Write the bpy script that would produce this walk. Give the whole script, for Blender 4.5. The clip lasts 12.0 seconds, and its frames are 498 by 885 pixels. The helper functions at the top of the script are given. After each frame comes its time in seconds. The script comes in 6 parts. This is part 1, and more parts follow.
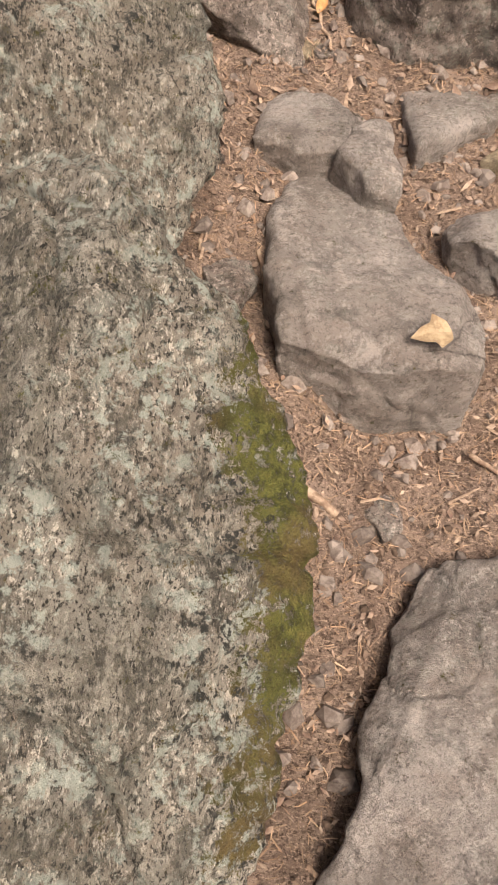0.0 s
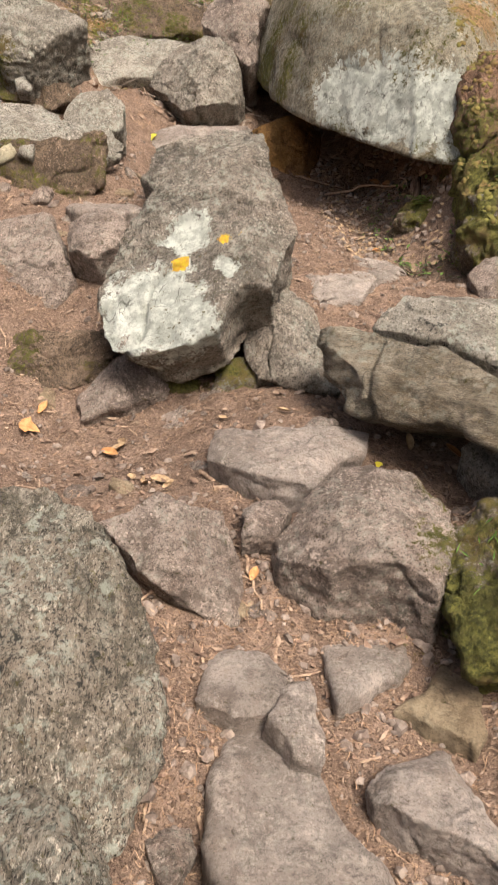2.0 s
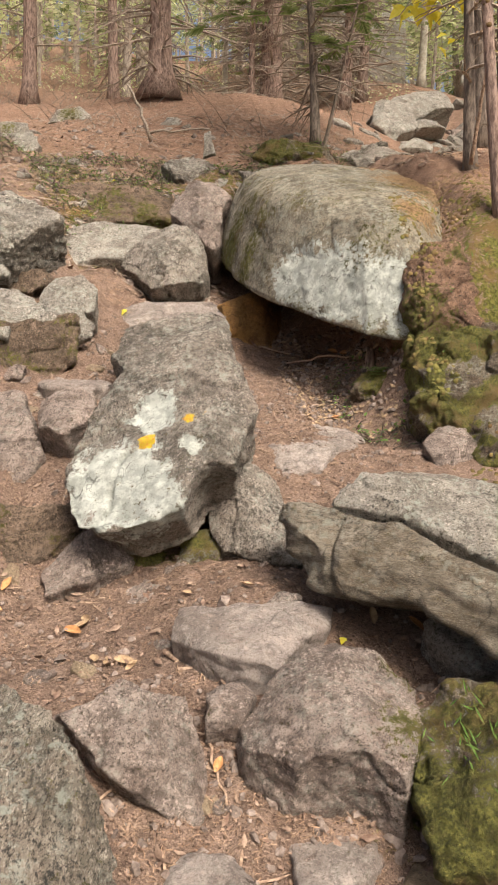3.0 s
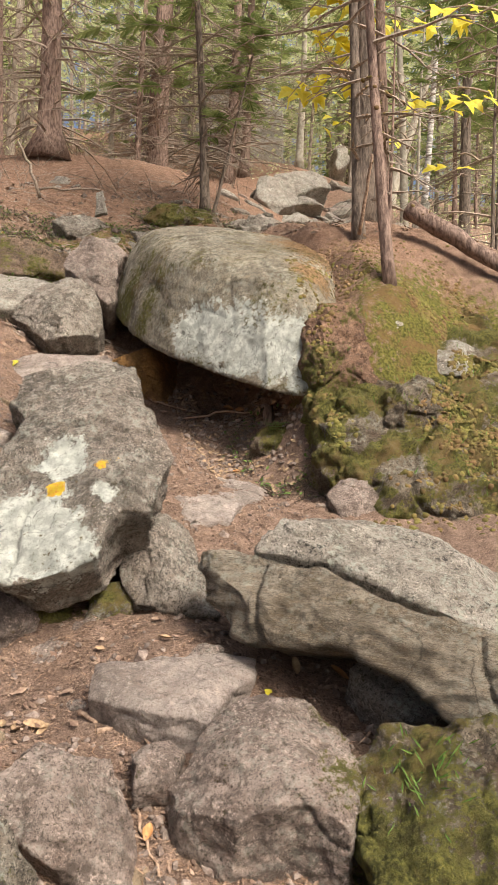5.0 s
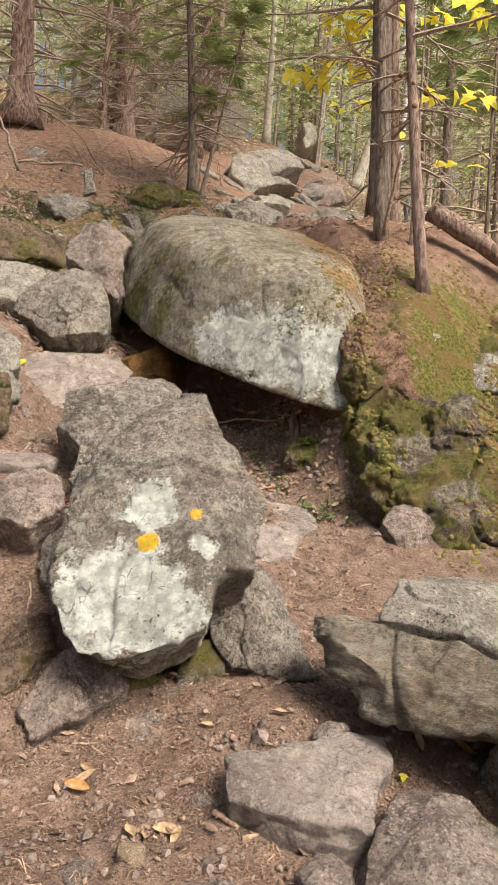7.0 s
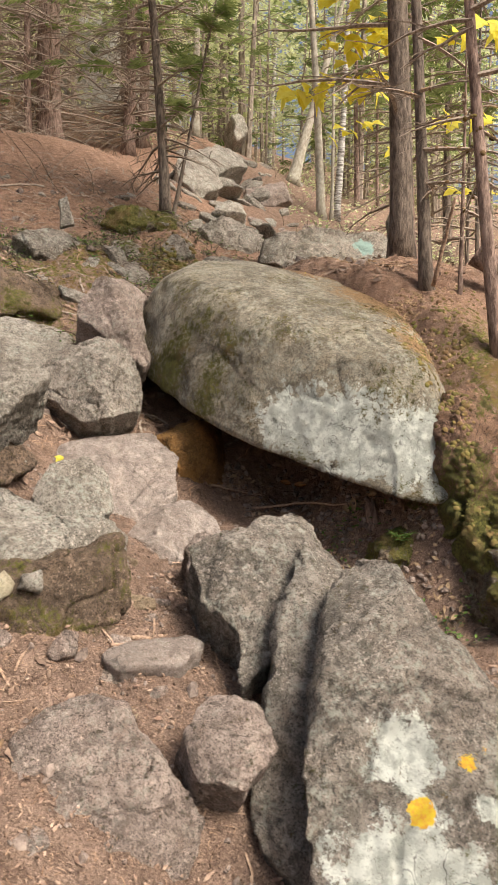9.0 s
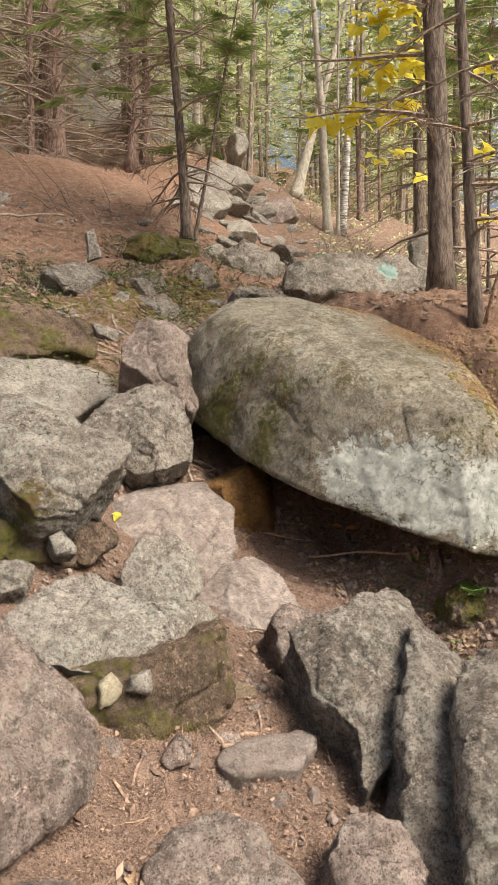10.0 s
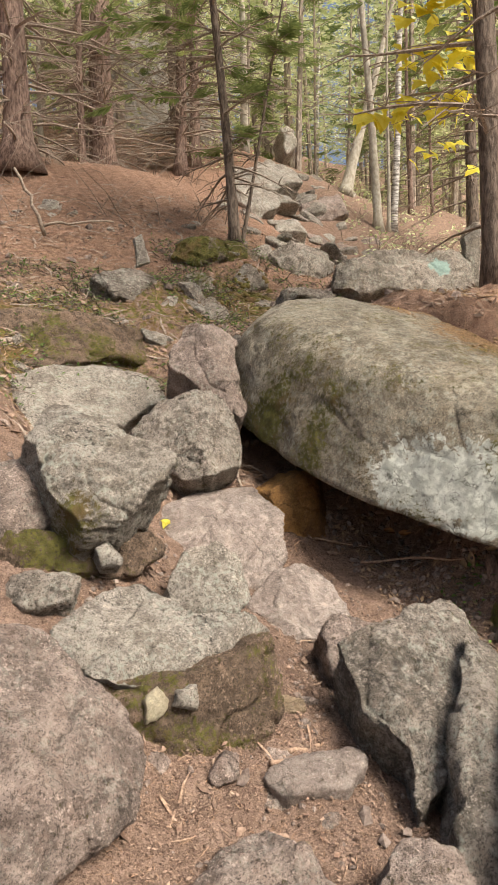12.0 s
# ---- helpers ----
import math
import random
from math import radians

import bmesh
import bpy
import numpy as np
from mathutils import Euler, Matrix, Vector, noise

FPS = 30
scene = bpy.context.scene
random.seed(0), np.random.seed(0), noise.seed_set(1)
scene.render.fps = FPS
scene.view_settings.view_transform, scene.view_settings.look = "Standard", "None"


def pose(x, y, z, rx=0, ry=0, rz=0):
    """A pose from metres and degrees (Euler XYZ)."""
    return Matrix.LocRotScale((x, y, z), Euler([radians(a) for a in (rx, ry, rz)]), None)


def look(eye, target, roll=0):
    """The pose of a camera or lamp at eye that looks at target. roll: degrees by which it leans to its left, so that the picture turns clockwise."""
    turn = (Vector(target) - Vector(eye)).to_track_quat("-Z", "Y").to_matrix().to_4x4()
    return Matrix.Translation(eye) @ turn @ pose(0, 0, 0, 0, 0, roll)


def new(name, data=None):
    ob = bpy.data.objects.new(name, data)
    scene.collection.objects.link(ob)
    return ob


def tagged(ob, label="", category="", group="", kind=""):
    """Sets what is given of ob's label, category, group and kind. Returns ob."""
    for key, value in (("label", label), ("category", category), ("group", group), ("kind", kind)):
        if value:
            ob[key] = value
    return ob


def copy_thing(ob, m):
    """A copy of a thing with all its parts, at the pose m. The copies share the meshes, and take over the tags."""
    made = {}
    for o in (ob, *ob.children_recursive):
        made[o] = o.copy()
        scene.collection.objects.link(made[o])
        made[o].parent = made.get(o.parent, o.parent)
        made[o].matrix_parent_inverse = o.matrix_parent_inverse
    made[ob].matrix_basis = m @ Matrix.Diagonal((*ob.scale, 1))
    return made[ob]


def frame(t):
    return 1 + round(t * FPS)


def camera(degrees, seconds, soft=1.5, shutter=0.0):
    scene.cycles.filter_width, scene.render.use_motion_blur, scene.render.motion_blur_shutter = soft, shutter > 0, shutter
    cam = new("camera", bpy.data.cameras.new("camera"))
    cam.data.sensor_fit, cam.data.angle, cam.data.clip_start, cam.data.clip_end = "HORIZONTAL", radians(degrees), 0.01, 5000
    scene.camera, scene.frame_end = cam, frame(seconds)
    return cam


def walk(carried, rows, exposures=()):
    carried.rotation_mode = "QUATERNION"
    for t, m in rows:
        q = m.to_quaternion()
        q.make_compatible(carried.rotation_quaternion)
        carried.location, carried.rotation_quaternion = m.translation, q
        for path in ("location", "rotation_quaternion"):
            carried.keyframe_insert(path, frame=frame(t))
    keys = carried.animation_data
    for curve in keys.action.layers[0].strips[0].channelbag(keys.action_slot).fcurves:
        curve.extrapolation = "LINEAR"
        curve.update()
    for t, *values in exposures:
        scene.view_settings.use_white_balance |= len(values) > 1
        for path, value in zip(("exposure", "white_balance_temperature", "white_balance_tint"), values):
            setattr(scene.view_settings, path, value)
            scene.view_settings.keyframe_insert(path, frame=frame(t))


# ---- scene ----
cam = camera(37.0, 12.0, soft=0.6, shutter=0.12)
METRES, EYE, TILT, LEAN, TURN = 4.2, 1.12, -46.0, 0.0, 0.0
ROWS = [
    (0.0, 0.0, 0.0, 0.0, 0.0, 0.0, -0.0),
    (0.5, -0.0019, -0.0039, 0.0052, -0.26, 4.5, 0.13),
    (1.0, -0.0021, -0.0217, 0.0249, -1.35, 12.46, 0.66),
    (1.5, 0.0094, -0.0569, 0.0626, -2.2, 20.99, 1.17),
    (2.0, 0.0084, -0.0816, 0.0781, -2.99, 28.94, 1.22),
    (2.5, 0.0048, -0.0997, 0.0841, -3.43, 35.39, 1.48),
    (3.0, 0.0118, -0.1098, 0.0901, -4.56, 40.19, 3.15),
    (3.5, 0.0232, -0.111, 0.0945, -6.28, 42.91, 5.64),
    (5.5, -0.0758, -0.0632, 0.104, -13.63, 44.07, 10.81),
    (6.0, -0.1343, -0.047, 0.1648, -15.47, 41.54, 12.22),
    (6.5, -0.1473, -0.0714, 0.1986, -15.85, 40.62, 12.26),
    (7.0, -0.1598, -0.0524, 0.2124, -16.07, 41.4, 11.71),
    (9.0, -0.3533, -0.0012, 0.5129, -19.53, 38.77, 18.77),
    (9.5, -0.424, 0.0221, 0.5915, -20.87, 37.93, 19.95),
    (10.0, -0.4322, 0.007, 0.6235, -19.47, 39.16, 20.01),
    (10.5, -0.4366, -0.01, 0.6318, -17.64, 41.3, 19.23),
    (11.0, -0.4337, -0.0133, 0.6349, -16.41, 42.09, 18.66),
    (11.5, -0.4277, -0.0034, 0.6357, -15.7, 41.8, 18.5),
    (12.0, -0.4184, 0.0068, 0.6363, -15.58, 40.32, 17.98),
]
walk(cam, [(t, pose(0, 0, EYE, TILT, LEAN, TURN) @ pose(METRES * x, METRES * y, METRES * z, 90 + pitch, roll, yaw)) for t, x, y, z, yaw, pitch, roll in ROWS],
     exposures=[(0.0, 0.17, 6500, 10), (2.0, 0.26, 6500, 10), (4.5, 0.27, 6500, 10), (12.0, 0.25, 6500, 10)])

# ---- light: soft overcast daylight under a thinning canopy ----
world = bpy.data.worlds.new("sky")
scene.world = world
world.use_nodes = True
wn = world.node_tree
sky = wn.nodes.new("ShaderNodeTexSky")
sky.sky_type, sky.sun_disc = "NISHITA", False
sky.sun_elevation, sky.sun_rotation = radians(50), radians(156)
sky.air_density, sky.dust_density, sky.ozone_density = 1.0, 8.0, 0.3
wn.links.new(sky.outputs[0], wn.nodes["Background"].inputs[0])
wn.nodes["Background"].inputs[1].default_value = 0.14
sun_data = bpy.data.lights.new("sun", "SUN")
sun_data.energy, sun_data.angle, sun_data.color = 4.3, radians(26), (1.0, 0.94, 0.85)
sun = new("sun", sun_data)
sun.matrix_world = look((4, -6, 13), (0, 3, 1))


# ---- materials ----
def tree_of(name):
    m = bpy.data.materials.new(name)
    m.use_nodes = True
    t = m.node_tree
    return m, t, t.nodes["Principled BSDF"]


class Nodes:
    """Short calls for node trees in world metres."""

    def __init__(self, t):
        self.t = t
        self.geo = t.nodes.new("ShaderNodeNewGeometry")
        self.info = t.nodes.new("ShaderNodeObjectInfo")

    def link(self, a, b):
        self.t.links.new(a, b)

    def noise(self, scale, detail=4.0, rough=0.6, stretch=None, turn=(0, 0, 0)):
        n = self.t.nodes.new("ShaderNodeTexNoise")
        n.inputs["Scale"].default_value, n.inputs["Detail"].default_value, n.inputs["Roughness"].default_value = scale, detail, rough
        src = self.geo.outputs["Position"]
        if stretch:
            mp = self.t.nodes.new("ShaderNodeMapping")
            mp.inputs["Scale"].default_value = stretch
            mp.inputs["Rotation"].default_value = [radians(a) for a in turn]
            self.link(src, mp.inputs["Vector"])
            src = mp.outputs[0]
        self.link(src, n.inputs["Vector"])
        return n.outputs["Fac"]

    def cracks(self, scale, wobble, width):
        """Thin broken crack lines: 1 on a crack, 0 elsewhere."""
        n = self.t.nodes.new("ShaderNodeTexNoise")
        n.inputs["Scale"].default_value, n.inputs["Detail"].default_value = scale * 1.3, 5
        self.link(self.geo.outputs["Position"], n.inputs["Vector"])
        s = self.t.nodes.new("ShaderNodeVectorMath")
        s.operation = "SCALE"
        s.inputs["Scale"].default_value = wobble
        self.link(n.outputs["Color"], s.inputs[0])
        add = self.t.nodes.new("ShaderNodeVectorMath")
        self.link(self.geo.outputs["Position"], add.inputs[0])
        self.link(s.outputs[0], add.inputs[1])
        v = self.t.nodes.new("ShaderNodeTexVoronoi")
        v.feature = "DISTANCE_TO_EDGE"
        v.inputs["Scale"].default_value = scale
        self.link(add.outputs[0], v.inputs["Vector"])
        return self.math("MULTIPLY", self.ramp(v.outputs["Distance"], 0.0, width, 1.0, 0.0), self.ramp(self.noise(scale * 0.9, 3), 0.48, 0.6))

    def ramp(self, src, lo, hi, a=0.0, b=1.0):
        n = self.t.nodes.new("ShaderNodeMapRange")
        n.interpolation_type = "SMOOTHSTEP"
        self.link(src, n.inputs["Value"])
        for i, v in zip(("From Min", "From Max", "To Min", "To Max"), (lo, hi, a, b)):
            n.inputs[i].default_value = v
        return n.outputs["Result"]

    def math(self, op, a, b):
        n = self.t.nodes.new("ShaderNodeMath")
        n.operation = op
        for i, v in enumerate((a, b)):
            if isinstance(v, (int, float)):
                n.inputs[i].default_value = v
            else:
                self.link(v, n.inputs[i])
        return n.outputs[0]

    def mix(self, fac, a, b):
        n = self.t.nodes.new("ShaderNodeMix")
        n.data_type = "RGBA"
        for sock, v in ((n.inputs[0], fac), (n.inputs[6], a), (n.inputs[7], b)):
            if isinstance(v, (int, float)):
                sock.default_value = v
            elif isinstance(v, tuple):
                sock.default_value = (*v, 1)
            else:
                self.link(v, sock)
        return n.outputs[2]

    def attr(self, name):
        n = self.t.nodes.new("ShaderNodeAttribute")
        n.attribute_name = name
        return n.outputs["Fac"]

    def bump(self, height, strength, dist, normal=None):
        n = self.t.nodes.new("ShaderNodeBump")
        n.inputs["Strength"].default_value, n.inputs["Distance"].default_value = strength, dist
        self.link(height, n.inputs["Height"])
        if normal:
            self.link(normal, n.inputs["Normal"])
        return n.outputs[0]


MOSS_DARK, MOSS_LIGHT = (0.065, 0.065, 0.015), (0.22, 0.205, 0.05)


def rock_material(name, light, dark, stain, speck=0.5, lichen=0.0, moss=0.0, grain=(1, 1, 1), turn=(0, 0, 0)):
    """Weathered stone: two tones, stains, dark and pale specks, with lichen, moss and paint where a rock carries them."""
    m, t, bsdf = tree_of(name)
    k = Nodes(t)
    big, mid, fine = k.noise(2.6, 5, 0.65), k.noise(14, 6, 0.72, grain, turn), k.noise(120, 5, 0.8, grain, turn)
    col = k.mix(k.ramp(big, 0.38, 0.6), dark, light)
    col = k.mix(k.ramp(k.noise(1.3, 6, 0.7), 0.5, 0.62, 0, 0.5), col, tuple(c * 0.8 for c in stain))
    col = k.mix(k.ramp(mid, 0.48, 0.66, 0, 0.6), col, stain)
    col = k.mix(k.ramp(k.noise(6.5, 7, 0.78), 0.52, 0.64, 0, 0.55), col, tuple(min(1, c * 1.45) for c in light))
    gate = k.ramp(k.noise(3.6, 4, 0.65), 0.4, 0.6, 0.55, 1.0)
    col = k.mix(k.math("MULTIPLY", gate, k.ramp(k.noise(30, 7, 0.82, grain, turn), 0.54, 0.575, 0, speck * 0.95)), col, tuple(c * 0.42 for c in dark))
    col = k.mix(k.ramp(fine, 0.535, 0.57, 0, speck), col, tuple(c * 0.25 for c in dark))
    col = k.mix(k.math("MULTIPLY", k.ramp(k.noise(4.7, 4, 0.65), 0.44, 0.62, 0.35, 1.0), k.ramp(k.noise(75, 5, 0.82, grain, turn), 0.55, 0.585, 0, speck)), col, tuple(min(1, c * 1.75 + 0.04) for c in light))
    col = k.mix(k.ramp(k.noise(17, 9, 0.86, grain, turn), 0.525, 0.548, 0, 0.35 + speck * 0.35), col, tuple(c * 0.55 for c in dark))
    col = k.mix(k.ramp(k.noise(10, 9, 0.86, grain, turn), 0.54, 0.6, 0, 0.5), col, tuple(min(1, c * 1.3 + 0.02) for c in light))
    crack = k.cracks(3.4, 0.3, 0.022)
    crack_fine = k.cracks(11, 0.1, 0.035)
    col = k.mix(k.math("MULTIPLY", crack, 0.5), col, tuple(c * 0.22 for c in dark))
    col = k.mix(k.math("MULTIPLY", crack_fine, 0.25), col, tuple(c * 0.3 for c in dark))
    if lichen:
        spots = k.math("MULTIPLY", k.ramp(k.noise(5, 3), 0.42, 0.6), k.ramp(k.noise(38, 5, 0.75), 0.5, 0.58))
        col = k.mix(k.math("MULTIPLY", spots, lichen), col, (0.5, 0.52, 0.44))
        soot = k.math("MULTIPLY", k.ramp(k.noise(4.1, 4, 0.65), 0.5, 0.6), k.ramp(k.noise(46, 5, 0.75), 0.54, 0.6))
        col = k.mix(k.math("MULTIPLY", soot, lichen * 1.3), col, (0.045, 0.042, 0.036))
    patch = k.math("ADD", k.math("MULTIPLY", k.attr("lichen"), 1.7), k.math("MULTIPLY", k.noise(12, 10, 0.8), 3.3))
    pale = k.mix(k.ramp(k.noise(16, 5, 0.7), 0.4, 0.62), (0.5, 0.52, 0.46), (0.8, 0.82, 0.74))
    pale = k.mix(k.ramp(k.noise(120, 3, 0.7), 0.58, 0.7, 0, 0.5), pale, (0.2, 0.21, 0.17))
    pale = k.mix(k.ramp(k.noise(26, 9, 0.86), 0.53, 0.6, 0, 0.6), pale, (0.24, 0.25, 0.2))
    pale = k.mix(k.math("MULTIPLY", k.cracks(6, 0.25, 0.03), 0.8), pale, (0.1, 0.1, 0.08))
    col = k.mix(k.math("MULTIPLY", k.ramp(patch, 2.22, 2.28), 0.95), col, pale)
    teal = k.math("ADD", k.attr("teal"), k.math("MULTIPLY", k.noise(12, 5, 0.7), 1.2))
    col = k.mix(k.ramp(teal, 0.95, 1.1), col, (0.3, 0.42, 0.38))
    rust = k.math("ADD", k.attr("litter"), k.math("MULTIPLY", k.noise(20, 7, 0.8), 1.6))
    col = k.mix(k.ramp(rust, 1.15, 1.4), col, k.mix(k.ramp(k.noise(90, 5, 0.8), 0.4, 0.6), (0.17, 0.1, 0.05), (0.44, 0.28, 0.14)))
    mossy = k.math("ADD", k.math("MULTIPLY", k.attr("moss"), 0.7), k.math("MULTIPLY", k.noise(30, 9, 0.87), 3.4))
    if moss:
        mossy = k.math("ADD", mossy, k.math("MULTIPLY", k.ramp(k.noise(2.2, 5, 0.6), 0.42, 0.62), moss))
    green = k.mix(k.ramp(k.noise(60, 4, 0.7), 0.35, 0.66), MOSS_DARK, MOSS_LIGHT)
    green = k.mix(k.ramp(k.noise(15, 8, 0.85), 0.52, 0.6, 0, 0.7), green, (0.05, 0.04, 0.012))
    green = k.mix(k.ramp(k.noise(4.5, 5, 0.7), 0.48, 0.64, 0, 0.75), green, (0.2, 0.13, 0.055))
    green_mask = k.ramp(mossy, 2.04, 2.18)
    col = k.mix(green_mask, col, green)
    paint = k.math("ADD", k.attr("paint"), k.math("MULTIPLY", k.noise(28, 6, 0.8), 0.9))
    col = k.mix(k.ramp(paint, 0.84, 0.88), col, k.mix(k.ramp(k.noise(60), 0.4, 0.65), (0.86, 0.62, 0.05), (0.82, 0.42, 0.06)))
    k.link(col, bsdf.inputs["Base Color"])
    bsdf.inputs["Roughness"].default_value = 0.86
    bsdf.inputs["Specular IOR Level"].default_value = 0.3
    nb = k.bump(k.math("SUBTRACT", mid, k.math("MULTIPLY", crack, 0.6)), 0.9, 0.03)
    nb = k.bump(k.noise(44, 7, 0.84, grain, turn), 1.0, 0.026, nb)
    nb = k.bump(k.noise(170, 4, 0.8, grain, turn), 0.9, 0.008, nb)
    nb = k.bump(k.math("MULTIPLY", green_mask, k.noise(140, 3, 0.7)), 0.8, 0.015, nb)
    k.link(nb, bsdf.inputs["Normal"])
    return m


GREY = rock_material("weathered_grey_stone", (0.4, 0.35, 0.295), (0.18, 0.155, 0.125), (0.29, 0.225, 0.175), 0.8, 0.5, 0.12)
STREAK = rock_material("streaked_grey_stone", (0.4, 0.35, 0.285), (0.175, 0.15, 0.115), (0.31, 0.235, 0.175), 1.0, 0.75, 0.1, (1.5, 0.8, 1.0), (20, 0, 8))
WORN = rock_material("trail_worn_stone", (0.46, 0.37, 0.315), (0.225, 0.175, 0.145), (0.31, 0.22, 0.175), 0.7, 0.25, 0.05)
TRODDEN = rock_material("smooth_trodden_stone", (0.5, 0.425, 0.375), (0.3, 0.245, 0.21), (0.37, 0.285, 0.235), 0.38, 0.12, 0.0)
TAN = rock_material("tan_stone", (0.42, 0.33, 0.22), (0.3, 0.22, 0.14), (0.36, 0.26, 0.17), 0.3, 0.1)
PALE = rock_material("pale_lichen_stone", (0.46, 0.415, 0.355), (0.27, 0.235, 0.19), (0.34, 0.29, 0.23), 0.75, 0.7)
CREAM = rock_material("cream_stone", (0.6, 0.54, 0.38), (0.45, 0.38, 0.26), (0.5, 0.42, 0.3), 0.2)
STRATA = rock_material("layered_stone", (0.42, 0.36, 0.28), (0.22, 0.175, 0.12), (0.33, 0.235, 0.14), 0.75, 0.4, 0.1, (1.2, 1.2, 7), (18, 14, 0))
GREAT = rock_material("great_boulder_stone", (0.42, 0.375, 0.29), (0.2, 0.17, 0.125), (0.33, 0.26, 0.17), 0.7, 0.45, 0.3)
AMBER = rock_material("ochre_stone", (0.46, 0.25, 0.08), (0.22, 0.12, 0.05), (0.35, 0.2, 0.08), 0.3)
MOSSY = rock_material("mossy_stone", (0.24, 0.2, 0.145), (0.11, 0.08, 0.055), (0.18, 0.11, 0.07), 0.8, 0.35, 1.7)


def ground_material():
    """Trail dirt, rusty needle litter on the slopes and moss in damp places."""
    m, t, bsdf = tree_of("forest_floor")
    k = Nodes(t)
    big, mid, fine = k.noise(1.1, 5, 0.6), k.noise(12, 6, 0.7), k.noise(110, 4, 0.8)
    dirt = k.mix(k.ramp(mid, 0.35, 0.65), (0.19, 0.125, 0.092), (0.37, 0.26, 0.2))
    needles = k.mix(k.ramp(mid, 0.35, 0.65), (0.2, 0.11, 0.07), (0.44, 0.27, 0.185))
    col = k.mix(k.math("ADD", k.attr("needles"), 0), dirt, needles)
    col = k.mix(k.ramp(fine, 0.53, 0.6, 0, 0.85), col, (0.07, 0.042, 0.028))
    col = k.mix(k.ramp(k.noise(24, 9, 0.86), 0.52, 0.55, 0, 0.7), col, (0.09, 0.056, 0.04))
    col = k.mix(k.ramp(k.noise(13, 9, 0.88), 0.54, 0.6, 0, 0.5), col, (0.46, 0.32, 0.235))
    col = k.mix(k.ramp(k.noise(85, 4, 0.85, (1, 2.5, 1), (0, 0, 30)), 0.55, 0.59, 0, 0.75), col, (0.52, 0.37, 0.27))
    green = k.mix(k.ramp(k.noise(50, 4, 0.7), 0.35, 0.66), MOSS_DARK, MOSS_LIGHT)
    green = k.mix(k.ramp(k.noise(4.5, 5, 0.7), 0.46, 0.62, 0, 0.8), green, (0.2, 0.12, 0.055))
    mossy = k.math("ADD", k.attr("moss"), k.math("MULTIPLY", k.noise(16, 9, 0.82), 1.8))
    col = k.mix(k.ramp(mossy, 1.22, 1.36), col, green)
    k.link(col, bsdf.inputs["Base Color"])
    bsdf.inputs["Roughness"].default_value = 0.95
    bsdf.inputs["Specular IOR Level"].default_value = 0.15
    nb = k.bump(mid, 0.9, 0.04)
    nb = k.bump(k.noise(45, 5, 0.8), 0.9, 0.02, nb)
    nb = k.bump(fine, 1.0, 0.01, nb)
    k.link(nb, bsdf.inputs["Normal"])
    return m


def plain_material(name, a, b, scale=20, rough=0.8, stretch=None, bump=0.4, dist=0.01, vary=0.0, through_light=0.0):
    """Two-tone grainy material; vary shifts brightness from piece to piece."""
    m, t, bsdf = tree_of(name)
    k = Nodes(t)
    n = k.noise(scale, 5, 0.7, stretch)
    col = k.mix(k.ramp(n, 0.36, 0.64), a, b)
    if vary:
        col = k.mix(k.math("MULTIPLY", k.geo.outputs["Random Per Island"], vary), col, tuple(c * 0.25 for c in a))
    k.link(col, bsdf.inputs["Base Color"])
    bsdf.inputs["Roughness"].default_value = rough
    bsdf.inputs["Specular IOR Level"].default_value = 0.25
    k.link(k.bump(n, bump, dist), bsdf.inputs["Normal"])
    if through_light:
        tr = t.nodes.new("ShaderNodeBsdfTranslucent")
        k.link(col, tr.inputs[0])
        mx = t.nodes.new("ShaderNodeMixShader")
        mx.inputs[0].default_value = through_light
        k.link(bsdf.outputs[0], mx.inputs[1])
        k.link(tr.outputs[0], mx.inputs[2])
        k.link(mx.outputs[0], t.nodes["Material Output"].inputs["Surface"])
    return m


FLOOR = ground_material()
BARK = plain_material("spruce_bark", (0.12, 0.08, 0.064), (0.34, 0.24, 0.19), 28, 0.9, (1, 1, 0.3), 1.0, 0.03)
BARK_DARK = plain_material("dark_bark", (0.09, 0.07, 0.055), (0.24, 0.19, 0.15), 28, 0.9, (1, 1, 0.3), 1.0, 0.03)
BARK_PALE = plain_material("grey_smooth_bark", (0.3, 0.27, 0.21), (0.48, 0.44, 0.36), 14, 0.85, (1, 1, 0.6), 0.4, 0.01)
BARK_BIRCH = plain_material("birch_bark", (0.16, 0.14, 0.12), (0.78, 0.75, 0.7), 9, 0.7, (0.6, 0.6, 3), 0.3, 0.005)
DEAD = plain_material("dead_twig", (0.18, 0.14, 0.105), (0.4, 0.33, 0.265), 40, 0.9, None, 0.3, 0.004)
# bark for distant trunks, its colour lightened to stand in for bright haze
BARK_HAZED = plain_material("far_hazed_bark", (0.22, 0.175, 0.14), (0.46, 0.39, 0.32), 20, 0.9, (1, 1, 0.3), 0.8, 0.03)
CRUMB = plain_material("soil_crumbs", (0.1, 0.065, 0.045), (0.3, 0.2, 0.145), 25, 0.95, None, 0.4, 0.003, 0.5)
STICK = plain_material("dry_stick", (0.2, 0.125, 0.085), (0.42, 0.3, 0.21), 45, 0.85, None, 0.5, 0.004)
NEEDLE = plain_material("fallen_needles", (0.32, 0.185, 0.11), (0.52, 0.35, 0.23), 9, 0.85, None, 0.1, 0.001, 0.55)
CHIP = plain_material("litter_chips", (0.2, 0.12, 0.085), (0.46, 0.33, 0.24), 22, 0.85, None, 0.2, 0.002, 0.8)
PEBBLE = plain_material("pebbles", (0.15, 0.11, 0.09), (0.34, 0.27, 0.225), 30, 0.85, None, 0.5, 0.004, 0.5)
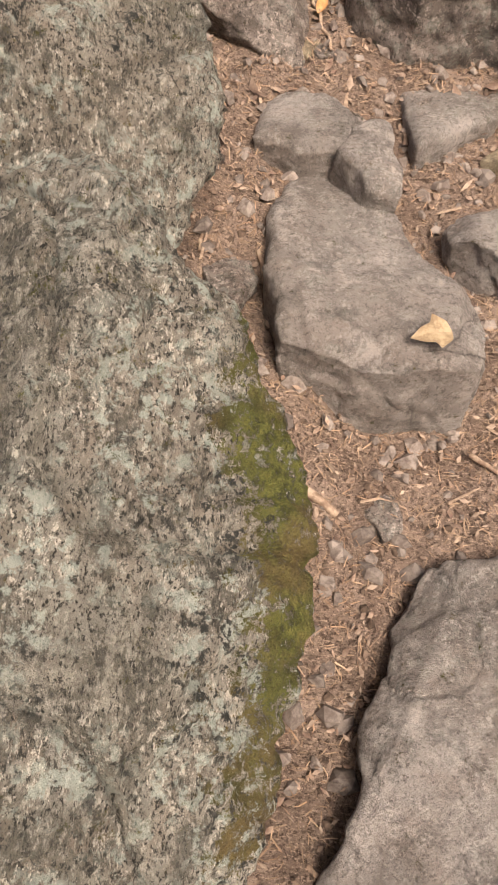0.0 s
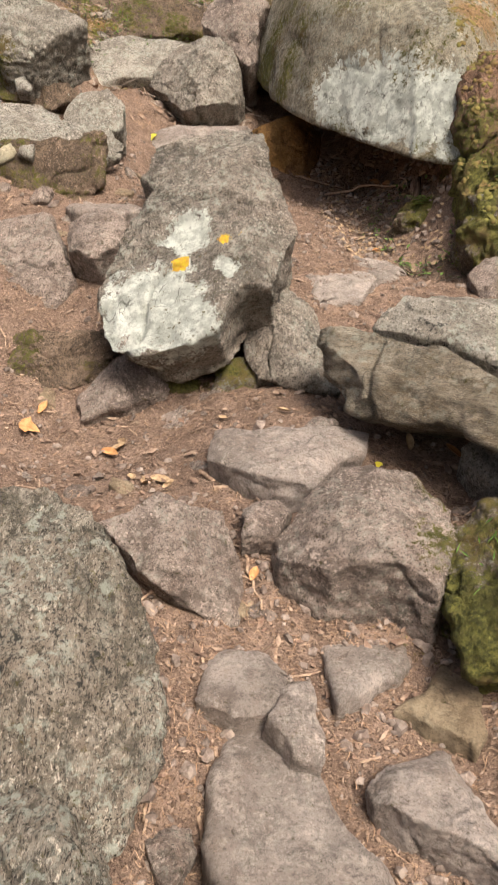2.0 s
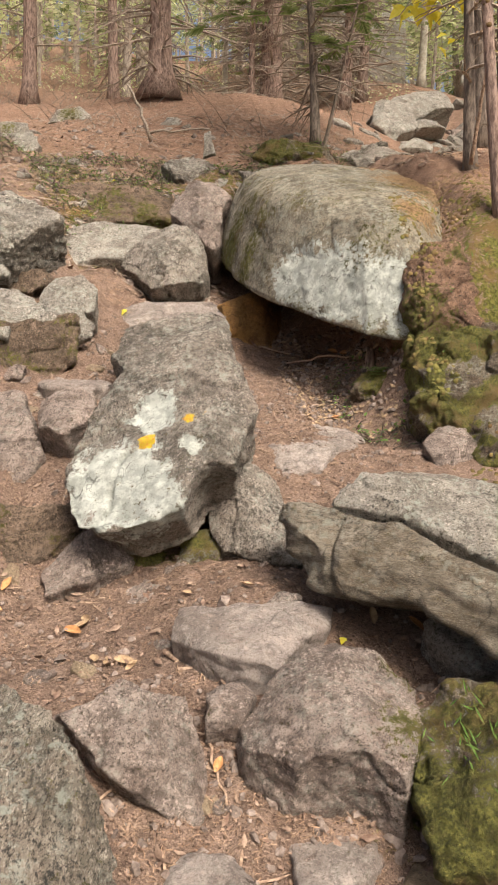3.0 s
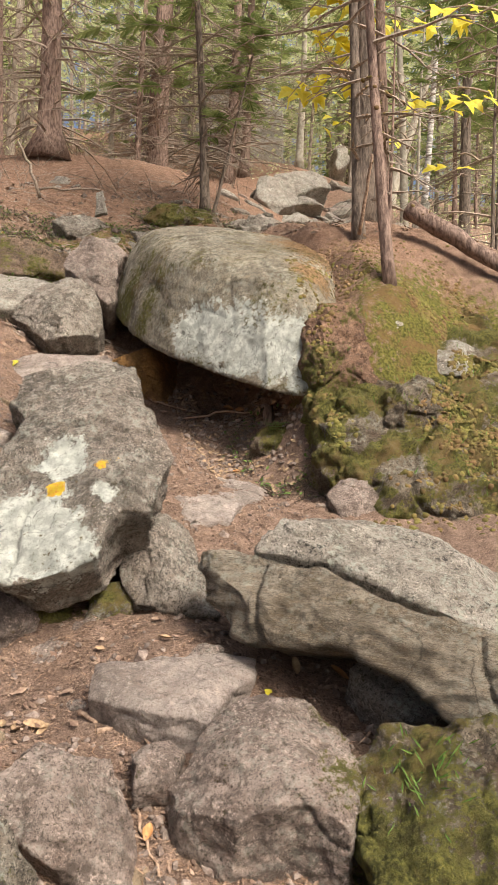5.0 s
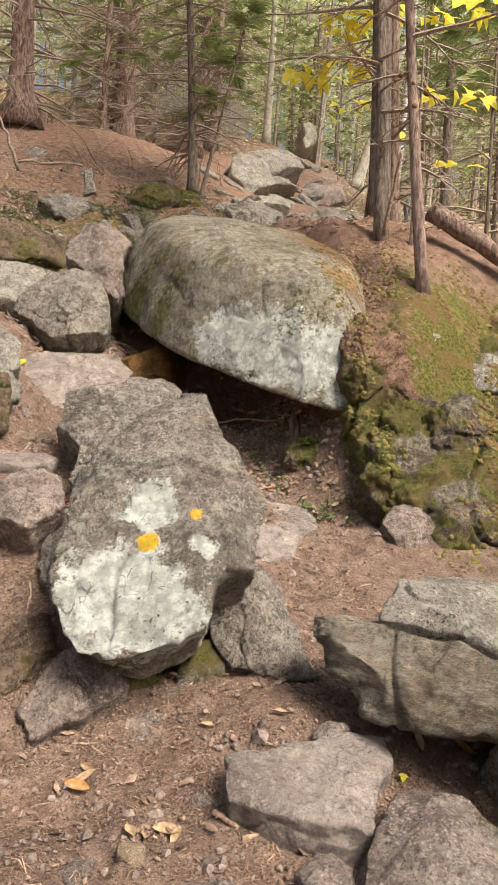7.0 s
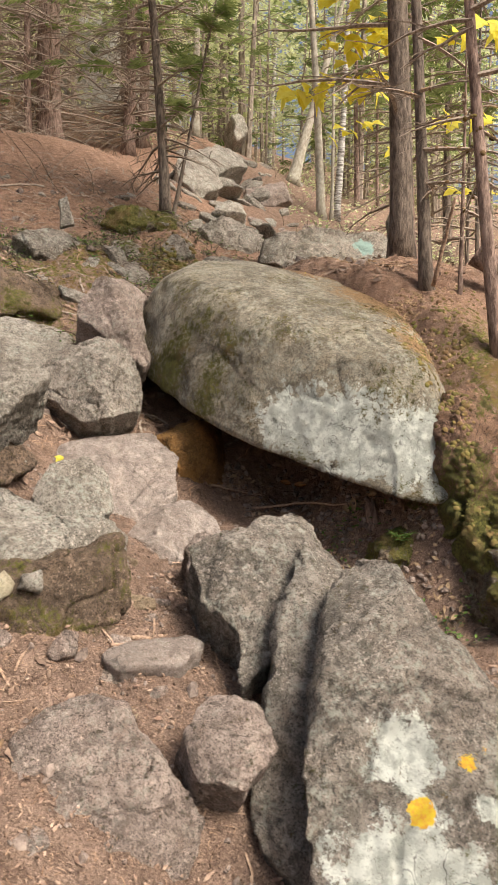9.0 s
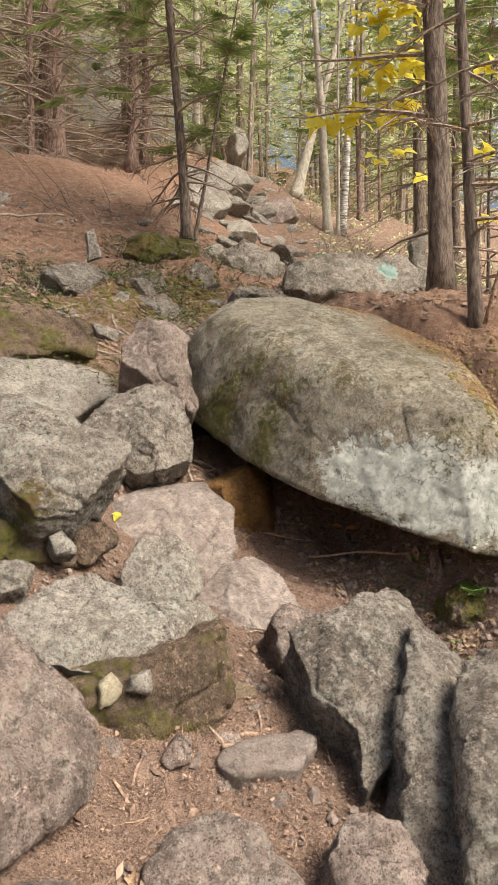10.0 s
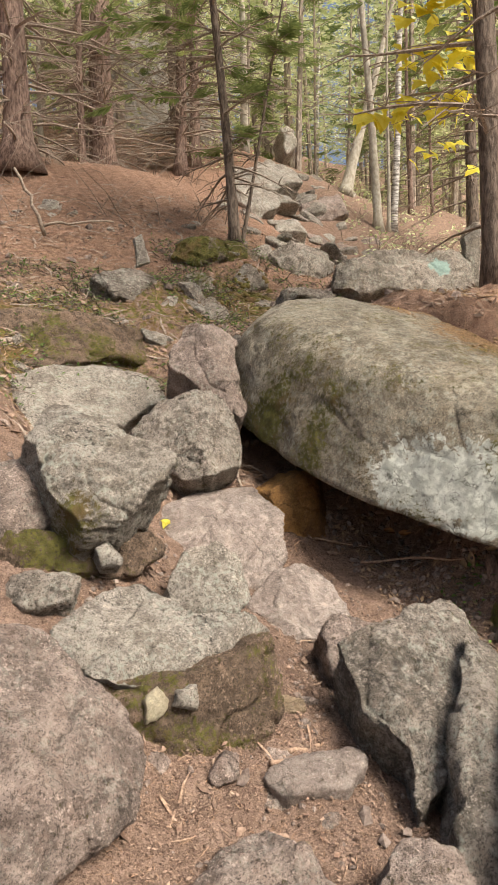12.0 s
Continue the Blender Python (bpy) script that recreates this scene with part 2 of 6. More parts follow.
GREEN = plain_material("spruce_needles", (0.16, 0.24, 0.07), (0.42, 0.5, 0.19), 5, 0.7, None, 0.1, 0.001, 0.5, 0.25)
# yellow-green leaves, coloured extra pale so the woods look hazy and bright
LEAFGREEN = plain_material("haze_paled_turning_leaves", (0.58, 0.66, 0.3), (0.9, 0.9, 0.6), 0.5, 0.6, None, 0.1, 0.001, 0.4, 0.45)
LEAFGOLD = plain_material("yellow_leaves", (0.84, 0.72, 0.05), (0.92, 0.86, 0.16), 6, 0.55, None, 0.2, 0.001, 0.06, 0.55)
LEAFTAN = plain_material("dry_tan_leaf", (0.25, 0.165, 0.095), (0.42, 0.3, 0.18), 40, 0.7, None, 0.3, 0.002)
LEAFORANGE = plain_material("dry_orange_leaf", (0.36, 0.16, 0.06), (0.5, 0.28, 0.12), 40, 0.7, None, 0.3, 0.002)
LEAFRED = plain_material("red_leaf", (0.45, 0.03, 0.03), (0.62, 0.09, 0.07), 40, 0.6, None, 0.3, 0.002)
MATTED = plain_material("matted_needles", (0.2, 0.12, 0.065), (0.38, 0.255, 0.145), 14, 0.95, None, 0.8, 0.01, 0.4)
MOSSCLUMP = plain_material("moss_clumps", (0.17, 0.1, 0.045), (0.17, 0.16, 0.04), 5, 0.95, None, 0.8, 0.01, 0.6)
FERN = plain_material("fern_green", (0.08, 0.16, 0.03), (0.2, 0.3, 0.07), 30, 0.6, None, 0.1, 0.001, 0.2, 0.3)
NEEDLEBANK = rock_material("needle_covered_soil", (0.33, 0.2, 0.13), (0.15, 0.085, 0.055), (0.26, 0.145, 0.085), 0.9, 0.0, 0.55)
SOIL = rock_material("bank_soil", (0.27, 0.19, 0.135), (0.14, 0.1, 0.068), (0.2, 0.14, 0.09), 0.9, 0.0, 0.55)
CLIFF = rock_material("cliff_stone", (0.5, 0.48, 0.44), (0.32, 0.3, 0.27), (0.4, 0.36, 0.3), 0.4, 0.4, 0.1, (1, 1, 0.35))


# ---- helpers for building ----
def put(name, bm, material, parent=None, label="", smooth=True):
    """Links a bmesh as one mesh object, under a thing if given."""
    me = bpy.data.meshes.new(name)
    bm.to_mesh(me)
    bm.free()
    if smooth:
        me.shade_smooth()
    me.materials.append(material)
    ob = new(name, me)
    if parent:
        ob.parent = parent
    if label:
        ob["label"] = label
    return ob


def mesh_of(name, verts, faces, material, smooth=False):
    me = bpy.data.meshes.new(name)
    me.from_pydata(verts, [], faces)
    if smooth:
        me.shade_smooth()
    me.materials.append(material)
    return new(name, me)


# ---- the hillside ----
MOUNDS_FOOT = [(0.0, -2.0, 0.27, 1.8), (3.0, -1.0, 0.54, 1.8), (-12.0, 0.0, 1.02, 3.5), (-3.0, 0.0, 0.45, 1.8), (12.0, 0.0, 0.46, 3.5), (-0.6, 0.4, 0.09, 0.35), (0.2, 0.6, -0.13, 0.35), (1.5, 1.0, 0.08, 0.35), (0.4, 1.4, -0.16, 0.6), (-1.8, 1.9, 0.46, 1.0), (2.2, 2.5, 0.17, 1.0), (-2.6, 2.6, 0.43, 0.35), (0.5, 2.6, 0.06, 0.35), (-0.7, 2.9, -0.34, 0.6), (0.0, 3.4, -0.14, 0.35), (3.0, 3.5, 0.08, 0.35), (-0.2, 3.8, 0.13, 0.35), (1.0, 4.0, -0.27, 1.8)]
MOUNDS_STEPS = [(-2.0, 4.0, 0.16, 0.35), (-1.2, 4.0, -0.09, 0.35), (2.4, 4.4, -0.38, 0.35), (1.8, 4.5, -0.25, 0.35), (1.3, 4.7, -0.18, 0.35), (2.1, 4.9, 0.04, 0.35), (0.0, 5.1, -0.2, 0.6), (2.0, 5.1, 0.46, 0.35), (2.2, 5.3, 0.1, 0.35), (1.2, 5.3, -0.37, 0.6), (3.2, 5.4, -0.16, 0.35), (2.5, 5.4, 0.3, 0.35), (0.2, 5.6, -0.11, 0.35), (1.5, 5.7, -0.11, 0.35), (2.2, 5.8, 0.36, 0.35), (-0.2, 6.0, -0.35, 0.6), (-2.0, 6.0, 0.29, 1.8), (2.5, 6.2, 0.25, 0.6)]
MOUNDS_UPHILL = [(1.0, 6.5, -0.84, 1.0), (3.4, 6.6, 1.09, 1.8), (1.6, 6.6, -0.67, 0.35), (2.1, 6.6, 0.43, 0.35), (0.4, 6.9, 0.18, 0.35), (-0.5, 7.0, 0.32, 0.35), (2.8, 7.1, 0.12, 0.35), (1.9, 7.3, 0.57, 0.6), (-0.6, 7.4, -0.75, 1.0), (8.0, 8.0, 1.26, 3.5), (-6.0, 8.0, 0.94, 3.5), (3.5, 8.0, 0.14, 0.35), (-0.3, 8.2, -0.11, 0.6), (0.7, 8.2, 0.05, 0.6), (3.5, 8.9, -0.19, 1.0), (-2.0, 9.0, 0.27, 0.35), (4.5, 9.0, -0.13, 0.35), (1.9, 9.0, 0.14, 0.35)]
MOUNDS_FAR = [(5.2, 14.2, -0.45, 1.1), (4.2, 12.4, -0.3, 0.9), (0.5, 9.3, 0.24, 0.35), (3.8, 9.4, 0.09, 0.35), (1.9, 10.2, -0.06, 0.35), (1.9, 10.7, 0.3, 0.35), (6.2, 11.3, 0.39, 0.35), (-0.3, 13.6, 0.22, 0.35), (1.3, 14.3, 0.96, 3.5), (6.4, 15.6, -0.28, 0.35), (4.5, 16.5, 0.21, 0.35), (6.0, 18.2, -0.17, 0.35), (6.5, 19.0, -0.67, 0.6), (12.0, 20.0, 0.23, 1.8), (7.0, 21.0, 1.15, 3.5), (9.0, 24.0, 1.15, 0.35), (4.0, 26.0, 1.23, 3.5), (9.0, 26.0, -0.16, 0.35)]


def ground(x, y):
    """Height of the hillside: a steady climb with hollows, banks and mounds."""
    z = -0.25 - 0.06 * x + 0.43 * np.minimum(y, 60.0) + 0.1 * np.maximum(y - 60.0, 0.0)
    for a, b, rise, reach in MOUNDS_FOOT + MOUNDS_STEPS + MOUNDS_UPHILL + MOUNDS_FAR:
        z = z + rise * np.exp(-((x - a) ** 2 + (y - b) ** 2) / reach ** 2)
    return z


def spread(lo, hi, step, far):
    """Even steps from lo to hi, then ever wider ones out to far on both sides."""
    mid = list(np.arange(lo, hi, step))
    out, s = [hi], step
    while out[-1] < far:
        s *= 1.16
        out.append(out[-1] + s)
    back, s = [lo - step], step
    while back[-1] > -far:
        s *= 1.16
        back.append(back[-1] - s)
    return np.array(back[::-1] + mid + out)


def bell(x, y, a, b, r):
    return np.exp(-((x - a) ** 2 + (y - b) ** 2) / r ** 2)


def build_ground():
    xs, ys = spread(-2.4, 3.4, 0.035, 400), spread(-0.6, 10.0, 0.035, 400)
    X, Y = np.meshgrid(xs, ys)
    Z = ground(X, Y)
    flat = np.stack([X.ravel(), Y.ravel(), Z.ravel()], 1)
    for p in flat:
        v = Vector((p[0], p[1], 0))
        near = 1.0 if abs(p[0]) < 12 and -4 < p[1] < 24 else 0.0
        if near:
            p[2] += 0.05 * noise.noise(v * 1.7) + 0.03 * noise.noise(v * 5.0) + 0.024 * noise.noise(v * 13.0) + 0.014 * noise.noise(v * 30.0)
        else:
            p[2] += 0.8 * noise.noise(v * 0.12)
    nx, ny = len(xs), len(ys)
    i = np.arange(nx * ny).reshape(ny, nx)
    faces = np.stack([i[:-1, :-1], i[:-1, 1:], i[1:, 1:], i[1:, :-1]], -1).reshape(-1, 4)
    ob = mesh_of("ground", flat.tolist(), faces.tolist(), FLOOR, True)
    x, y = flat[:, 0], flat[:, 1]
    needles = np.clip((y - 9.2) / 1.3, 0, 1)
    needles = np.maximum(needles, bell(x, y, 2.6, 6.4, 1.1))
    beyond = np.clip((x - 0.42 * y + 1.6) / 1.2, 0, 1) * np.clip((y - 8.0) / 2.0, 0, 1)
    needles = needles * (1 - 0.85 * beyond)
    moss = 0.22 * beyond + 0.5 * bell(x, y, 2.6, 4.9, 1.0) + 0.42 * bell(x, y, -0.9, 8.9, 1.1) + 0.38 * bell(x, y, 0.8, 9.3, 0.9) + 0.25 * bell(x, y, -1.9, 10.2, 0.9) + 0.5 * bell(x, y, 1.05, 2.0, 0.45) + 0.5 * bell(x, y, 1.6, 9.7, 0.8) + 0.35 * bell(x, y, 3.3, 5.0, 0.9) + 0.3 * bell(x, y, 4.0, 9.0, 1.0) + 0.3 * bell(x, y, -0.6, 8.3, 0.7) + 0.4 * bell(x, y, 0.05, 3.3, 0.2)
    for key, val in (("needles", needles), ("moss", moss)):
        at = ob.data.attributes.new(key, "FLOAT", "POINT")
        at.data.foreach_set("value", val.astype(np.float32))
    tagged(ob, "steep forest floor of brown dirt, rusty needles and moss", "ground", kind="structure")


build_ground()


# ---- rocks ----
def rock(name, label, at, turn, outline, thick, edge=0.02, drop=0.014, taper=0.95, mat="GREY", seed=0, spots=(), voxel=None, down=False, rough=1.0, chips=16, kind="", wedge=0.0, grit=1.0, dome=False):
    """A weathered rock: a broken outline in its own tilted plane, with worn rim, body and roughened surface."""
    rnd = random.Random(seed)
    m = pose(*at, turn[0], turn[1], 0)
    outline = [(u * 1.03, w * 1.03) for u, w in outline]
    pts = []
    for a, b in zip(outline, outline[1:] + outline[:1]):
        a, b = Vector(a), Vector(b)
        n = Vector((-(b - a).y, (b - a).x)) * (0.25 if dome else 1.0)
        pts += [a, a.lerp(b, 0.35) + n * rnd.uniform(-0.07, 0.05), a.lerp(b, 0.7) + n * rnd.uniform(-0.07, 0.05)]
    mid = sum(pts, Vector((0, 0))) / len(pts)
    reach = sum((p - mid).length for p in pts) / len(pts)
    size = max(max(abs(p.x - q.x), abs(p.y - q.y)) for p in pts for q in pts)
    inset = max(0.3, 1 - edge / reach)
    back = m.to_3x3().inverted() @ Vector((0, 0.05, -1)).normalized() if down else Vector((0, 0, -1))
    bm = bmesh.new()
    rings = []
    if dome:
        profile = [(f, Vector((0, 0, drop * h)) + back * thick * g) for f, h, g in ((0.3, 1.0, 0), (0.52, 0.93, 0), (0.68, 0.8, 0), (0.78, 0.6, 0.03), (0.85, 0.4, 0.14), (0.905, 0.2, 0.32), (0.95, 0.06, 0.54), (0.982, 0, 0.76), (1.0, 0, 0.95), (0.99, 0, 1.0), (0.8, 0, 1.1))]
    else:
        profile = [(inset, Vector((0, 0, drop))), (1.0, Vector((0, 0, 0))), ((1 + taper) / 2, back * thick * 0.5), (taper, back * thick)]
    for s, off in profile:
        rings.append([bm.verts.new((mid + (p - mid) * s).to_3d() + off * ((1 + wedge * (p.x - mid.x) / reach) if off.z <= 0 else 1)) for p in pts])
    for lo, hi in zip(rings, rings[1:]):
        for j in range(len(pts)):
            k = (j + 1) % len(pts)
            bm.faces.new((lo[k], lo[j], hi[j], hi[k]))
    bm.faces.new(rings[0])
    bm.faces.new(rings[-1][::-1])
    bmesh.ops.triangulate(bm, faces=bm.faces[:])
    bmesh.ops.recalc_face_normals(bm, faces=bm.faces[:])
    me = bpy.data.meshes.new(name)
    bm.to_mesh(me)
    bm.free()
    ob = new(name, me)
    mod = ob.modifiers.new("remesh", "REMESH")
    mod.mode, mod.voxel_size = "VOXEL", voxel or max(0.0095, size / 72)
    full = bpy.data.meshes.new_from_object(ob.evaluated_get(bpy.context.evaluated_depsgraph_get()))
    ob.modifiers.clear()
    ob.data = full
    full.name = name
    full.transform(m)
    count = len(full.vertices)
    co, no = np.empty(count * 3, np.float32), np.empty(count * 3, np.float32)
    full.vertices.foreach_get("co", co)
    full.vertices.foreach_get("normal", no)
    co, no = co.reshape(-1, 3), no.reshape(-1, 3)
    axis = np.array(m.to_3x3().col[2])
    reach_cut = min(size, 0.9) * (0.5 if rough < 0.7 else 1.0)
    for j in range(chips if rough >= 0.7 else min(chips, 8)):
        n = np.array([rnd.gauss(0, 1), rnd.gauss(0, 1), rnd.gauss(0, 1)])
        facing = j % 2 == 0
        n = n / np.linalg.norm(n) * (0.75 if facing else 1.0) + axis * (1.3 if facing else 0.2)
        n /= np.linalg.norm(n)
        along = co @ n
        over = along - (along.max() - min(thick * 0.28, reach_cut * (rnd.uniform(0.035, 0.115) if facing else rnd.uniform(0.006, 0.026))))
        co = co - n * (np.clip(over, 0, None) * 0.95)[:, None]
    full.vertices.foreach_set("co", co.astype(np.float32).ravel())
    full.update()
    full.vertices.foreach_get("normal", no.reshape(-1))
    shift = Vector((seed * 3.7, seed * 1.3, seed * 2.1))
    amp = min(size, 1.6)
    moved = np.empty(count, np.float32)
    for j in range(count):
        p = Vector(co[j]) + shift
        d = 0.009 * noise.noise(p * (2.4 / amp)) + 0.01 * noise.noise(p * (6 / amp)) + 0.01 * noise.ridged_multi_fractal(p * (7 / amp), 0.75, 2.2, 5, 1.0, 2.0) - 0.01
        line = noise.noise(p * (2.6 / amp) + Vector((9, 4, 2)))
        d -= 0.02 * math.exp(-(line / 0.016) ** 2)
        line = noise.noise(Vector((p.x * 1.2, p.y * 4, p.z * 4)) * (1.4 / amp) + Vector((3, 7, 1)))
        d += 0.012 * (0.5 if line > 0 else -0.5) * min(1.0, abs(line) / 0.03)
        fine = 0.003 * noise.noise(p * 70) + 0.0035 * noise.noise(p * 38) + 0.003 * noise.noise(p * 20)
        if mat == "STRATA":
            bend = 0.06 * noise.noise(p * 4) + 0.03 * noise.noise(p * 11)
            q = Vector((p.x * 3, p.y * 3, (p.z + 0.3 * p.x + 0.25 * p.y + bend) * 34))
            d += 0.012 * noise.noise(q)
        if mat == "MOSSY":
            fine += 0.016 * noise.noise(p * 8) + 0.012 * noise.noise(p * 19)
        moved[j] = (d * amp + fine * grit) * rough
    co = co + no * moved[:, None]
    full.vertices.foreach_set("co", co.ravel())
    for key in ("lichen", "moss", "paint", "teal", "litter"):
        val = np.zeros(count, np.float32)
        for what, x, y, z, r in spots:
            if what == key:
                off = co - (x, y, z)
                gap = np.sqrt(np.maximum(0, (off ** 2).sum(1) - (0.9 if what in ("paint", "moss") else 0.0) * (off @ axis) ** 2))
                val = np.maximum(val, np.clip(1 - gap / (1.6 * r), 0, 1))
        if val.any():
            full.attributes.new(key, "FLOAT", "POINT").data.foreach_set("value", val)
    full.shade_smooth()
    full.materials.clear()
    full.materials.append(STONES[mat])
    full.transform(Matrix.Translation(-Vector(at)))
    ob.location = at
    return tagged(ob, label, "bank" if kind else "rock", kind=kind)


STONES = {"GREY": GREY, "STREAK": STREAK, "WORN": WORN, "TRODDEN": TRODDEN, "TAN": TAN, "PALE": PALE, "CREAM": CREAM, "STRATA": STRATA, "GREAT": GREAT, "AMBER": AMBER, "MOSSY": MOSSY, "CLIFF": CLIFF, "SOIL": SOIL, "NEEDLEBANK": NEEDLEBANK}
rock("mossy_boulder", "large grey lichen-speckled boulder with a mossy flank", (-0.14, 0.67, 0.46), (15, 15), [(-0.13, -0.58), (-0.29, -0.17), (-0.36, 0.3), (-0.25, 0.37), (-0.15, 0.45), (-0.07, 0.41), (0.03, 0.25), (0.1, 0.2), (0.19, 0.05), (0.23, -0.09), (0.23, -0.22), (0.22, -0.38), (0.22, -0.57)], 0.75, edge=0.13, drop=0.13, taper=1.05, mat='STREAK', voxel=0.0095, grit=2.4, seed=3, spots=[('moss', -0.00, 0.82, 0.47, 0.03), ('moss', 0.01, 0.74, 0.45, 0.045), ('moss', 0.04, 0.62, 0.41, 0.06), ('moss', 0.06, 0.53, 0.38, 0.06), ('moss', 0.07, 0.44, 0.35, 0.06), ('moss', 0.06, 0.35, 0.33, 0.06), ('moss', 0.04, 0.27, 0.31, 0.06), ('moss', 0.01, 0.67, 0.43, 0.06), ('moss', 0.05, 0.58, 0.4, 0.06), ('moss', 0.06, 0.49, 0.37, 0.06), ('moss', 0.06, 0.39, 0.34, 0.05), ('moss', 0.05, 0.31, 0.32, 0.05), ('moss', 0.03, 0.23, 0.3, 0.06)])
rock("tall_boulder", "tall grey weathered boulder beside the trail", (-0.24, 1.40, 0.79), (38, 27), [(-0.4, 0.12), (-0.25, 0.27), (-0.16, 0.3), (-0.03, 0.23), (0.05, 0.15), (0.14, 0.06), (0.24, -0.07), (0.27, -0.2), (0.25, -0.38), (-0.07, -0.48)], 0.8, edge=0.1, drop=0.06, taper=1.05, mat='STREAK', voxel=0.0105, grit=2.4, seed=4)
rock("stepping_stone", "flat worn brown-grey stepping stone on the trail", (0.24, 1.28, 0.29), (6, 2), [(-0.16, 0.37), (-0.1, 0.39), (0.02, 0.28), (0.09, 0.09), (0.19, -0.08), (0.21, -0.17), (0.18, -0.25), (0.04, -0.27), (-0.04, -0.26), (-0.18, -0.19), (-0.2, 0.08)], 0.24, edge=0.02, drop=0.015, taper=0.98, mat='TRODDEN', seed=5, rough=0.6)
rock("flat_stone", "flat worn grey stone set in the trail", (0.14, 1.69, 0.41), (6, 0), [(-0.13, -0.06), (-0.08, 0.14), (0.07, 0.13), (0.12, 0.04), (0.07, -0.11), (-0.04, -0.11)], 0.12, mat='TRODDEN', seed=6, rough=0.6)
rock("flat_stone", "flat worn brown stone set in the trail", (0.27, 1.55, 0.40), (11, 11), [(-0.04, 0.11), (0.04, 0.15), (0.06, -0.03), (0.05, -0.12), (-0.02, -0.1), (-0.08, 0.0)], 0.15, mat='TRODDEN', seed=7, rough=0.6)
rock("flat_stone", "flat worn grey stone set in the trail", (0.47, 1.85, 0.4), (6, 0), [(-0.12, 0.13), (-0.03, 0.2), (0.17, 0.15), (0.14, -0.06), (0.0, -0.16), (-0.09, -0.2), (-0.1, -0.08)], 0.12, mat='TRODDEN', seed=8, rough=0.6)
rock("trail_rock", "angular grey rock half buried in the trail", (0.59, 1.42, 0.31), (9, 0), [(-0.16, 0.04), (-0.09, 0.12), (0.08, 0.16), (0.08, 0.03), (0.14, -0.08), (0.12, -0.2), (-0.05, -0.09), (-0.15, -0.02)], 0.2, mat='TRODDEN', seed=9)
rock("flat_stone", "flat tan stone set in the trail", (0.70, 1.69, 0.34), (6, 0), [(-0.16, -0.02), (-0.05, 0.05), (0.04, 0.2), (0.12, 0.12), (0.07, -0.09), (0.03, -0.15), (-0.04, -0.09)], 0.1, mat='TAN', seed=10, rough=0.6)
rock("small_stone", "small flat reddish stone in the trail", (-0.04, 1.29, 0.285), (6, 0), [(-0.06, 0.05), (0.04, 0.07), (0.06, -0.0), (-0.0, -0.09), (-0.04, -0.04)], 0.06, mat='WORN', seed=11)
rock("trail_slab", "broad smooth grey slab in the trail", (0.27, 0.50, 0.00), (7, -6), [(-0.03, 0.15), (0.05, 0.25), (0.17, 0.26), (0.32, 0.24), (0.16, -0.35), (-0.23, -0.34), (-0.18, -0.22), (-0.11, -0.13), (-0.09, 0.01), (-0.03, 0.1)], 0.16, mat='TRODDEN', seed=12, rough=0.6)
rock("leaning_slab", "leaning brown-grey slab beside the trail", (-0.02, 1.95, 0.66), (53, 27), [(-0.26, -0.01), (-0.19, 0.06), (-0.14, 0.15), (0.07, 0.19), (0.14, 0.1), (0.3, -0.13), (0.19, -0.15), (-0.01, -0.12), (-0.1, -0.1)], 0.25, mat='WORN', seed=13)
rock("block_rock", "blocky grey rock with lichen and mossy edge", (0.54, 2.07, 0.75), (17, 1), [(-0.28, -0.01), (-0.16, 0.15), (0.05, 0.31), (0.14, 0.29), (0.26, 0.07), (0.25, -0.06), (0.14, -0.27), (0.02, -0.2), (-0.14, -0.21), (-0.27, -0.1)], 0.42, taper=1.08, mat='WORN', seed=14, spots=[('moss', 0.74, 1.94, 0.71, 0.1), ('moss', 0.79, 2.22, 0.79, 0.08)])
rock("flat_slab", "flat grey slab forming a step in the trail", (0.33, 2.47, 0.81), (11, 0), [(-0.29, -0.01), (-0.26, 0.14), (-0.1, 0.14), (0.11, 0.19), (0.3, 0.17), (0.25, 0.02), (0.11, -0.12), (0.06, -0.23), (-0.05, -0.2), (-0.18, -0.12)], 0.15, mat='TRODDEN', seed=15, rough=0.6)
rock("small_stone", "small flat stone wedged in the trail", (0.22, 2.18, 0.70), (17, 0), [(-0.07, 0.05), (0.02, 0.1), (0.09, 0.04), (0.03, -0.1), (-0.08, -0.1)], 0.1, mat='WORN', seed=16)
rock("wedge_rock", "wedge-shaped grey rock under the painted boulder", (0.38, 3.22, 1.09), (55, -10), [(-0.17, 0.17), (-0.06, 0.25), (0.07, 0.25), (0.15, 0.12), (0.16, -0.09), (0.17, -0.28), (-0.01, -0.25), (-0.15, -0.16), (-0.19, -0.03)], 0.35, edge=0.04, drop=0.05, mat='GREY', grit=1.6, seed=17)
